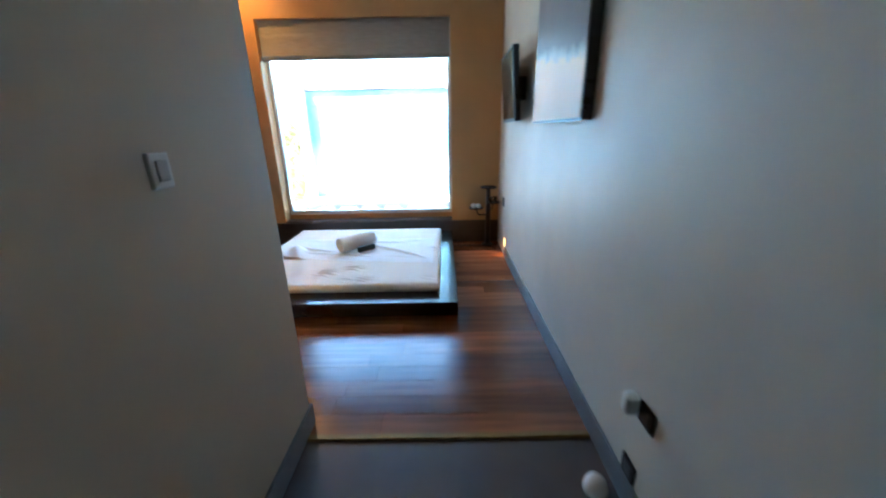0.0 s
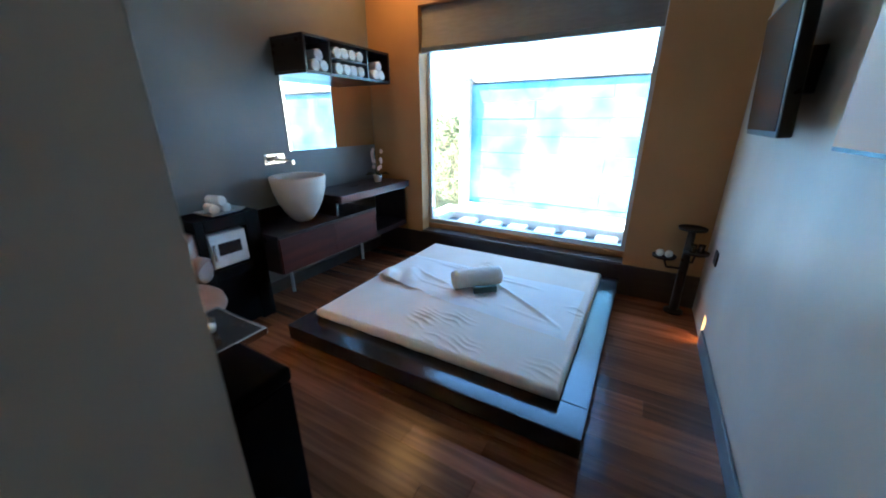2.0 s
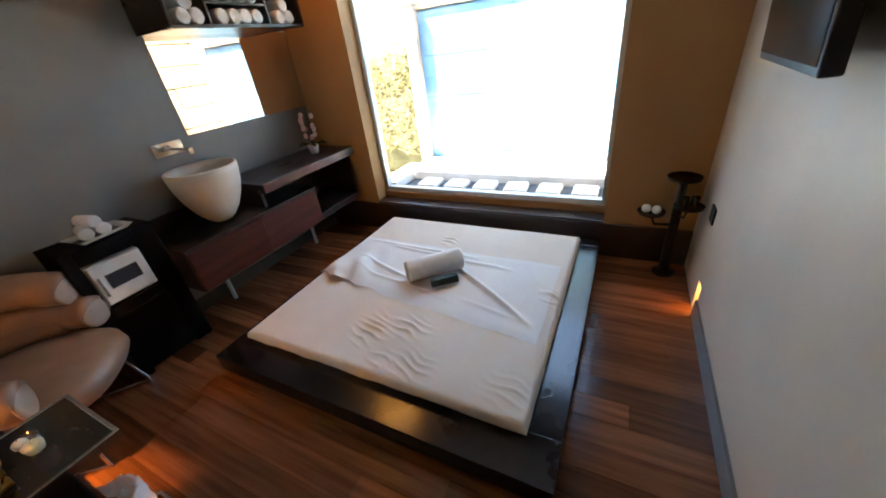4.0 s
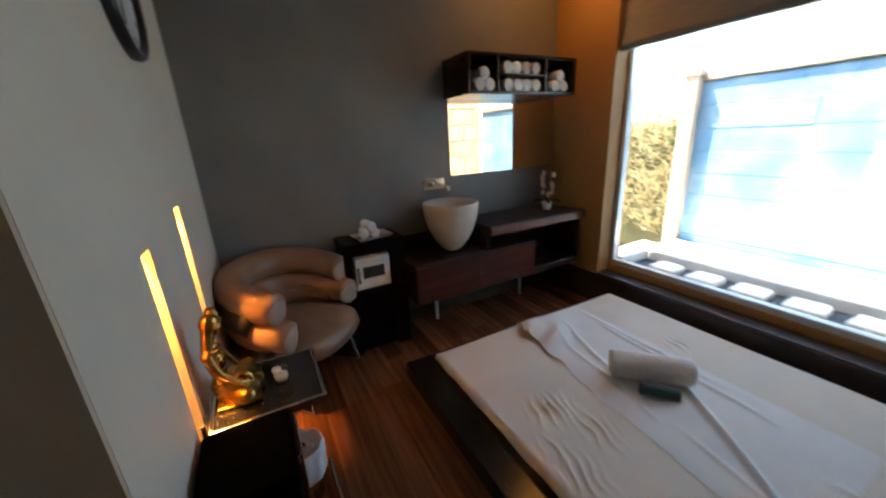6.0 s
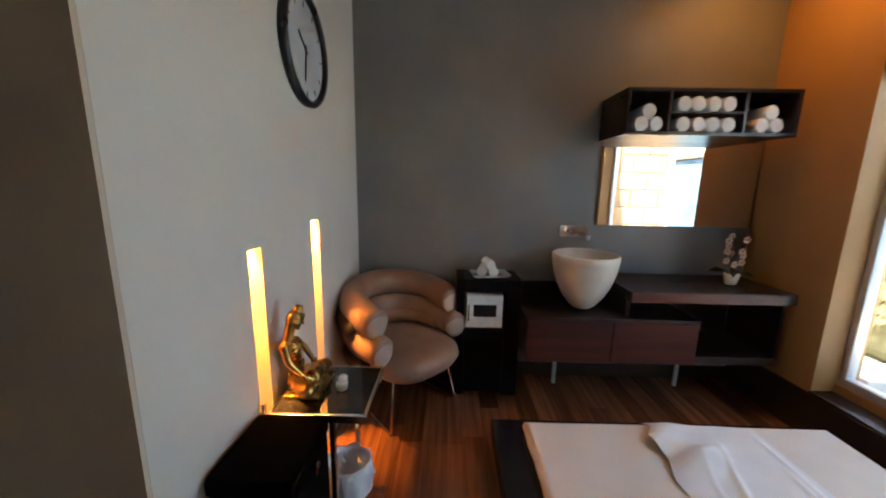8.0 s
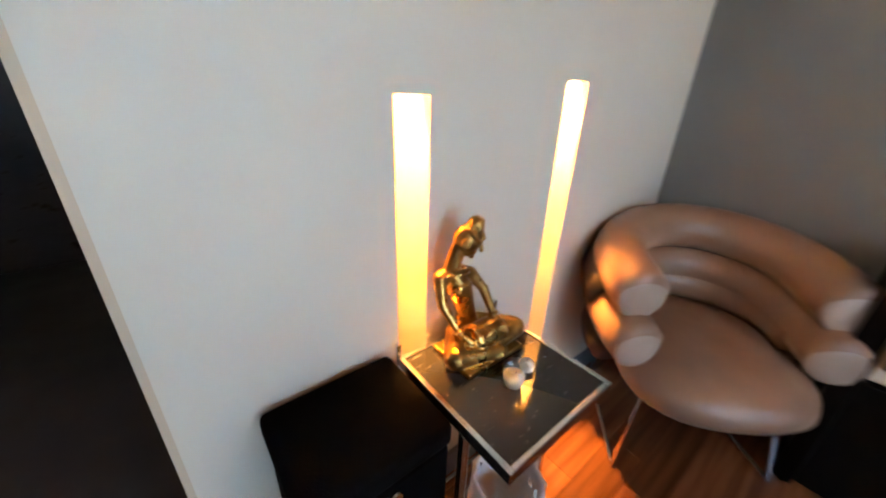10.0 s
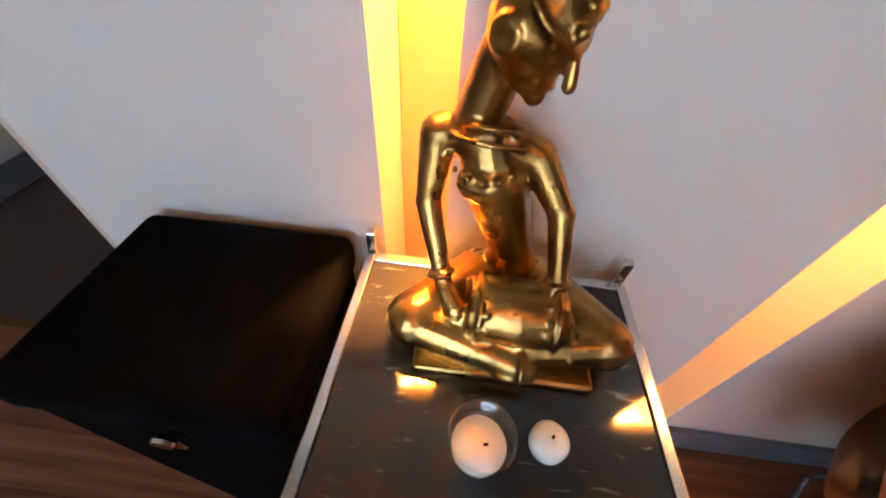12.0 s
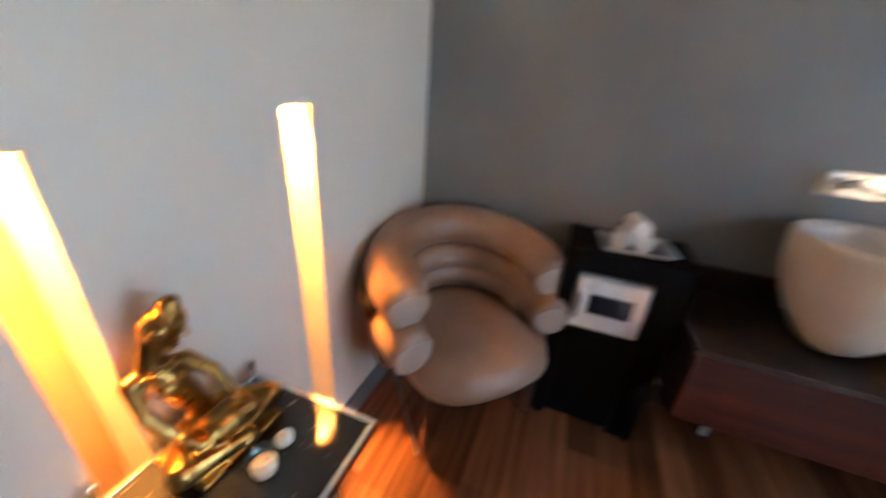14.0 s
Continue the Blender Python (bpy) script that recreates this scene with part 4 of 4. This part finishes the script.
# arms down to the drum
for sh, el, wr, tip in (((-1.740, 0.060, Z0 + 0.200), (-1.735, 0.078, Z0 + 0.142), (-1.756, 0.118, Z0 + 0.080), (-1.794, 0.166, Z0 + 0.036)),
                        ((-1.823, 0.066, Z0 + 0.192), (-1.853, 0.086, Z0 + 0.150), (-1.864, 0.118, Z0 + 0.085), (-1.884, 0.166, Z0 + 0.040))):
    bone(sb, sh, el, 0.0165, 0.0115)
    bone(sb, el, wr, 0.0120, 0.0085)
    palm = Vector(wr).lerp(Vector(tip), 0.42)
    bone(sb, wr, palm, 0.0085, 0.0105, 4)
    for j in (-1, 0, 1):
        bone(sb, palm + Vector((0.006 * j, 0, 0.002)), Vector(tip) + Vector((0.009 * j, -0.004 * abs(j), 0)), 0.0048, 0.0026, 4)
    ring(sb, Vector(el).lerp(Vector(wr), 0.90), Vector(wr) - Vector(el), 0.0112, 0.0028)
    ball(el, 0.0128, sb, 2)
# drum across the lap, with bands and studs
add(sb, lathe([(0, -0.046), (0.030, -0.046), (0.0335, -0.03), (0.035, 0), (0.0335, 0.03), (0.030, 0.046), (0, 0.046)], 30, (-1.829, 0.128, Z0 + 0.056), (1, 0, 0.04)))
for s in (-0.036, 0.036):
    ring(sb, (-1.829 + s, 0.128, Z0 + 0.056 + s * 0.04), (1, 0, 0.04), 0.0335, 0.0024)
    for k in range(7):
        a = math.radians(20 + 24 * k)
        ball((-1.829 + s * 0.8, 0.128 + 0.0345 * math.cos(a), Z0 + 0.056 + 0.0345 * math.sin(a)), 0.0032, sb, 1)
for k in range(9):
    ball((-1.862 + 0.0083 * k, 0.166, Z0 + 0.022), 0.0062, sb, 1, (0.7, 0.8, 1.4))
# collar
for r, dz in ((0.0225, 0.022), (0.030, 0.010)):
    ring(sb, (-1.780, 0.068, Z0 + 0.192 + dz), (-0.12, -0.42, 1), r, 0.0026, 1.0)
for k in range(7):
    a = math.radians(180 + 25 * k + 15)
    ball((-1.780 + 0.030 * math.cos(a), 0.070 - 0.028 * math.sin(a), Z0 + 0.194 + 0.013 * math.sin(a)), 0.0034, sb, 1)
# long neck, bowed head in profile, hair knot
C = Vector((-1.800, 0.080, Z0 + 0.287))
F = Vector((-0.72, 0.55, -0.42)).normalized()
U = (Vector((-0.22, 0.10, 0.97)) - F * Vector((-0.22, 0.10, 0.97)).dot(F)).normalized()
S = F.cross(U)
frame_ = Matrix((F, S, U)).transposed().to_4x4()
bone(sb, (-1.766, 0.060, Z0 + 0.200), C - U * 0.020 - F * 0.012, 0.0200, 0.0180)
ball(C - F * 0.003, 0.030, sb, 3, (1.06, 0.90, 1.16), frame_)
ball(C + F * 0.010 - U * 0.019, 0.0190, sb, 3, (1.0, 0.88, 1.02), frame_)
bone(sb, C + F * 0.0285 + U * 0.004, C + F * 0.0375 - U * 0.0120, 0.0032, 0.0050, 4)
ball(C + F * 0.0275 - U * 0.0205, 0.0052, sb, 1, (0.8, 1.5, 0.6), frame_)
ball(C + F * 0.0225 - U * 0.0315, 0.0080, sb, 2)
for s in (-1, 1):
    bone(sb, C + F * 0.0280 + U * 0.0070 + S * (0.004 * s), C + F * 0.0200 + U * 0.0050 + S * (0.021 * s), 0.0030, 0.0024, 4)
    ball(C + F * 0.0245 + U * 0.0005 + S * (0.0115 * s), 0.0048, sb, 1, (0.6, 1.3, 0.6), frame_)
    ring(sb, C - F * 0.005 - U * 0.006 + S * (0.0265 * s), S, 0.0085, 0.0034, 1.0)
    bone(sb, C - F * 0.006 + S * (0.0262 * s), C - F * 0.005 - U * 0.014 + S * (0.0245 * s), 0.0042, 0.0045, 4)
ring(sb, C + U * 0.016 + F * 0.004, U + F * 0.35, 0.0275, 0.0028, 0.92)
ball(C + U * 0.037 - F * 0.002, 0.0185, sb, 3, (1.0, 0.95, 0.85), frame_)
for k in range(6):
    a = math.radians(60 * k)
    bone(sb, C + U * 0.030 + F * (0.016 * math.cos(a)) + S * (0.016 * math.sin(a)), C + U * 0.049 + F * (0.008 * math.cos(a + 0.5)) + S * (0.008 * math.sin(a + 0.5)), 0.0048, 0.0045, 4)
for k in range(4):
    ball(C + U * (0.026 - 0.003 * k) + F * (0.020 + 0.002 * k) + S * (0.006 * (k - 1.5)), 0.0055, sb, 1)
statue = tagged(new("statue", finish(sb, "statue", M_GOLD, True)), "worn gold seated figurine with a small drum on its lap", "statue")
fuse = statue.modifiers.new("fuse", "REMESH")
fuse.mode, fuse.voxel_size, fuse.use_smooth_shade = "VOXEL", 0.0020, True
soften = statue.modifiers.new("soften", "SMOOTH")
soften.factor, soften.iterations = 0.5, 2

candle = thing("candle", "small round white wax candle on the marble", "candle")
part("wax", lathe([(0, TZ), (0.013, TZ), (0.0165, TZ + 0.006), (0.0165, TZ + 0.018), (0.012, TZ + 0.024), (0, TZ + 0.025)], 28, (-1.866, 0.229, 0)), M_WAX, candle, smooth=True)
part("wick", tube([(-1.866, 0.229, TZ + 0.024), (-1.865, 0.230, TZ + 0.032)], 0.0012, 6), M_BLACKWOOD, candle, "short black wick")
votive = thing("votive_glass", "clear glass tealight holder with a white candle", "candle holder")
VC = (-1.803, 0.243, 0)
part("glass", lathe([(0, TZ + 0.001), (0.020, TZ + 0.001), (0.024, TZ + 0.02), (0.027, TZ + 0.055), (0.0255, TZ + 0.055), (0.0225, TZ + 0.02), (0.0185, TZ + 0.006), (0, TZ + 0.006)], 32, VC), M_THIN_GLASS, votive, smooth=True)
part("wax", lathe([(0, TZ + 0.0065), (0.0182, TZ + 0.0065), (0.0218, TZ + 0.02), (0.0228, TZ + 0.030), (0.0, TZ + 0.031)], 28, VC), M_WAX, votive, "white tealight wax", smooth=True)
part("wick", tube([(VC[0] - 0.004, VC[1], TZ + 0.030), (VC[0] - 0.006, VC[1] + 0.001, TZ + 0.036)], 0.0012, 6), M_BLACKWOOD, votive)

# black box seat with a lid
OX0, OX1, OY0, OY1, OZ = -1.632, -1.352, 0.012, 0.252, 0.638
ott = thing("storage_ottoman", "black leatherette storage box with a padded lid", "ottoman")
part("body", box(OX0 + 0.006, OX1 - 0.006, OY0 + 0.006, OY1 - 0.006, 0.015, OZ - 0.06, 0.008), M_BLACK, ott)
part("lid", box(OX0, OX1, OY0, OY1, OZ - 0.057, OZ, 0.016, 3), M_BLACK, ott, "padded black lid", smooth=True)
part("pull_tab", add(lathe([(0, -0.004), (0.011, -0.004), (0.012, 0.0), (0.011, 0.004), (0, 0.004)], 18, (-1.50, OY1 + 0.006, OZ - 0.075), (0, 1, 0)), box(-1.507, -1.493, OY1 - 0.006, OY1 + 0.004, OZ - 0.11, OZ - 0.08, 0.002)), M_CHROME, ott, "small metal lock tab")
for x in (OX0 + 0.03, OX1 - 0.03):
    for y in (OY0 + 0.03, OY1 - 0.03):
        part("foot", lathe([(0, 0), (0.012, 0), (0.012, 0.016), (0, 0.016)], 12, (x, y, 0)), M_BLACKWOOD, ott)

# waste bin with a liner
WB = Vector((-1.845, 0.245, 0))
bin_ = thing("waste_bin", "small metal waste bin with a crumpled white liner", "waste bin")
part("body", lathe([(0, 0.02), (0.07, 0.02), (0.085, 0.26), (0.082, 0.26), (0.067, 0.024), (0, 0.024)], 36, WB), M_CHROME, bin_, smooth=True)
lb = bmesh.new()
prev = None
for r, z, w in ((0.05, 0.06, 0), (0.078, 0.2, 0.002), (0.081, 0.262, 0.003), (0.086, 0.284, 0.006), (0.094, 0.280, 0.007), (0.097, 0.25, 0.007), (0.098, 0.19, 0.010), (0.095, 0.15, 0.014)):
    ring = []
    for k in range(48):
        a = 2 * math.pi * k / 48
        d = w * noise.noise((math.cos(a) * 4, math.sin(a) * 4, z * 18)) * 1.6
        ring.append(lb.verts.new((WB.x + (r + d) * math.cos(a), WB.y + (r + d) * math.sin(a), z + d)))
    if prev:
        for k in range(48):
            lb.faces.new((prev[k], prev[(k + 1) % 48], ring[(k + 1) % 48], ring[k]))
    else:
        lb.faces.new(ring)
    prev = ring
part("liner", lb, M_BAG, bin_, "crumpled white plastic liner", smooth=True)

# ---- wall things ----
clock = thing("wall_clock", "round wall clock with a dark rim and pale face", "clock")
CL = (-2.20, 0.0, 1.955)
part("rim", lathe([(0.205, 0.001), (0.228, 0.001), (0.232, 0.02), (0.224, 0.034), (0.208, 0.034), (0.202, 0.022), (0.202, 0.008)], 64, CL, (0, 1, 0)), M_FRAME, clock, "dark round rim", smooth=True)
part("face", lathe([(0, 0.001), (0.204, 0.001), (0.204, 0.012), (0, 0.012)], 64, CL, (0, 1, 0)), M_CLOCKFACE, clock)
for k in range(12):
    a = math.radians(30 * k)
    tk = box(-0.003, 0.003, 0.0125, 0.0145, 0.165, 0.188)
    bmesh.ops.transform(tk, matrix=Matrix.Translation(CL) @ Matrix.Rotation(a, 4, "Y"), verts=tk.verts[:])
    part("hour_mark", tk, M_FRAME, clock)
for a, ln, w in ((55, 0.09, 0.0045), (170, 0.13, 0.0035)):
    hd = box(-w, w, 0.015, 0.018, -0.02, ln, 0.001)
    bmesh.ops.transform(hd, matrix=Matrix.Translation(CL) @ Matrix.Rotation(math.radians(a), 4, "Y"), verts=hd.verts[:])
    part("clock_hand", hd, M_FRAME, clock)

pic = thing("canvas_picture", "large black-edged canvas of a pale shore under dusky rocks", "picture")
PY0, PY1, PZ0, PZ1 = 0.29, 1.12, 1.285, 2.25
part("frame", box(XR - 0.048, XR - 0.001, PY0, PY1, PZ0, PZ1, 0.002), M_FRAME, pic)
part("canvas", box(XR - 0.052, XR - 0.046, PY0 + 0.012, PY1 - 0.012, PZ0 + 0.012, PZ1 - 0.012, 0.001), M_CANVAS, pic, "painted canvas face")

tv = thing("television", "flat black television on a wall bracket", "television")
TVX = -0.103
def tvbox(x0, x1, y0, y1, z0, z1, bev):
    b = box(x0, x1, y0, y1, z0, z1, bev)
    bmesh.ops.transform(b, matrix=Matrix.Translation((TVX, 1.68, 1.55)) @ Matrix.Rotation(radians(-1.5), 4, "Z") @ Matrix.Rotation(radians(-4), 4, "Y"), verts=b.verts[:])
    return b
part("housing", tvbox(0.0, 0.045, -0.285, 0.285, -0.245, 0.245, 0.006), M_FRAME, tv)
part("screen", tvbox(-0.003, 0.001, -0.270, 0.270, -0.222, 0.230, 0.001), M_DARKGLASS, tv, "glossy dark screen")
part("bracket", box(-0.066, XR - 0.001, 1.58, 1.74, 1.46, 1.62, 0.004), M_FRAME, tv, "black wall bracket")

switch = thing("light_switch", "white rectangular light switch plate", "switch")
part("plate", box(XP + 0.001, XP + 0.012, -0.518, -0.460, 1.146, 1.222, 0.003), M_PLASTIC, switch)
part("rocker", box(XP + 0.012, XP + 0.017, -0.504, -0.474, 1.162, 1.206, 0.002), M_CLOCKFACE, switch, "grey rocker")
for z, y, sz in ((0.405, -0.395, 0.040), (0.150, -0.36, 0.040)):
    so = thing("wall_socket", "dark wall socket plate on the pale wall", "socket", "sockets on the passage wall")
    part("plate", box(XR - 0.010, XR - 0.001, y - sz, y + sz, z - sz, z + sz * 0.8, 0.003), M_IRON, so)
    part("insert", box(XR - 0.013, XR - 0.010, y - 0.025, y + 0.025, z - 0.025, z + 0.025, 0.002), M_FRAME, so)
plug = thing("plug_in_freshener", "white plug-in air freshener in the wall socket", "plug")
part("body", box(XR - 0.060, XR - 0.0135, -0.375, -0.335, 0.385, 0.455, 0.012, 3), M_PLASTIC, plug, smooth=True)
so = thing("wall_socket", "dark wall socket plate near the window corner", "socket")
part("plate", box(XR - 0.010, XR - 0.001, 2.33, 2.42, 0.49, 0.58, 0.003), M_IRON, so)
stop = thing("door_stop", "white dome door stop on the floor", "door stop")
part("dome", lathe([(0, 0), (0.038, 0), (0.045, 0.012), (0.044, 0.03), (0.034, 0.055), (0.018, 0.068), (0, 0.071)], 36, (-0.068, -0.325, -0.008)), M_PORCELAIN, stop, smooth=True)

# iron tiered candle stand in the corner
stand = thing("candle_stand", "black iron stand with three round tiers in the corner", "stand")
SC = Vector((-0.115, 2.60, 0))
part("base", lathe([(0, 0), (0.065, 0), (0.065, 0.012), (0.02, 0.025), (0, 0.025)], 32, SC), M_IRON, stand)
part("pole", tube([SC + Vector((0, 0, 0.02)), SC + Vector((0, 0, 0.645))], 0.027, 16, radii=[0.032, 0.024]), M_ESPRESSO, stand, "dark wooden post", smooth=True)
for dx, dy, z, r in ((-0.135, -0.01, 0.43, 0.075), (0.045, -0.05, 0.50, 0.075), (0.0, 0.0, 0.655, 0.085)):
    part("tier", lathe([(0, z - 0.012), (r, z - 0.008), (r + 0.004, z + 0.008), (r, z + 0.008), (r - 0.006, z), (0, z)], 32, SC + Vector((dx, dy, 0))), M_IRON, stand, "round iron plate", smooth=True)
    if dx or dy:
        part("bracket_arm", tube([SC + Vector((0, 0, z - 0.08)), SC + Vector((dx * 0.8, dy * 0.8, z - 0.08)), SC + Vector((dx, dy, z - 0.012))], 0.008, 10), M_IRON, stand, smooth=True)
for dx, dy in ((-0.165, -0.02), (-0.11, -0.03)):
    cd = thing("ball_candle", "small white ball candle on an iron plate", "candle", "ball candles on the stand")
    part("wax", ball(SC + Vector((dx, dy, 0.456)), 0.027, None, 3), M_WAX, cd, smooth=True)
for dx, dy in ((0.02, -0.06), (0.07, -0.045)):
    gl = thing("glass_cup", "small clear glass cup on an iron plate", "cup", "glass cups on the stand")
    part("glass", lathe([(0, 0.501), (0.018, 0.501), (0.023, 0.56), (0.0215, 0.56), (0.0165, 0.505), (0, 0.505)], 24, SC + Vector((dx, dy, 0))), M_GLASS, gl, smooth=True)

# ---- pieces of floor and walls ----
PW = 0.1165
rnd = random.Random(11)
y = -0.066
while y < YW - 0.02:
    y1 = min(y + PW, YW - 0.001)
    cuts, x = [XG + 0.001], XG - rnd.uniform(0.2, 1.0)
    while x < XR:
        x += rnd.choice((1.05, 1.25, 1.45))
        if XG + 0.2 < x < XR - 0.2:
            cuts.append(x)
    cuts.append(XR - 0.001)
    for a, b in zip(cuts, cuts[1:]):
        ob = part("plank", box(a + 0.0004, b - 0.0004, y + 0.0004, y1 - 0.0004, -0.012, 0.0, 0.0006, 1), M_PLANK, floor)
    y = y1

bh, bl_ = 0.195, 1.60
key = {}
for r in range(9):
    off = 0.0 if r % 2 == 0 else bl_ / 2
    x = -2.475 - off
    while x < -0.02:
        a, b = max(x, -2.475), min(x + bl_, -0.02)
        if b - a > 0.05:
            size = round(b - a, 3)
            if size not in key:
                key[size] = finish(box(0.0012, size - 0.0012, 0, 0.05, 0.0015, bh - 0.0015, 0.003, 1), "course", M_BLUE)
            ob = new("course", key[size])
            ob.location = (a, YB - 0.002 - 0.006 * rnd.random(), 0.05 + r * bh - 0.02)
            ob.parent = bw
        x += bl_
key = {}
for r in range(8):
    yy = YO - (0.0 if r % 2 == 0 else 0.2)
    while yy < YB + 0.15:
        a, b = max(yy, YO + 0.002), min(yy + 0.42, YB + 0.19)
        if b - a > 0.06:
            size = round(b - a, 3)
            if size not in key:
                key[size] = finish(box(-0.03, 0.03, 0.006, size - 0.006, 0.006, 0.254, 0.008, 1), "stone", M_STONE)
            ob = new("stone", key[size])
            ob.location = (0.03 - 0.012 * rnd.random(), a, 0.06 + r * 0.26)
            ob.parent = endw
        yy += 0.42
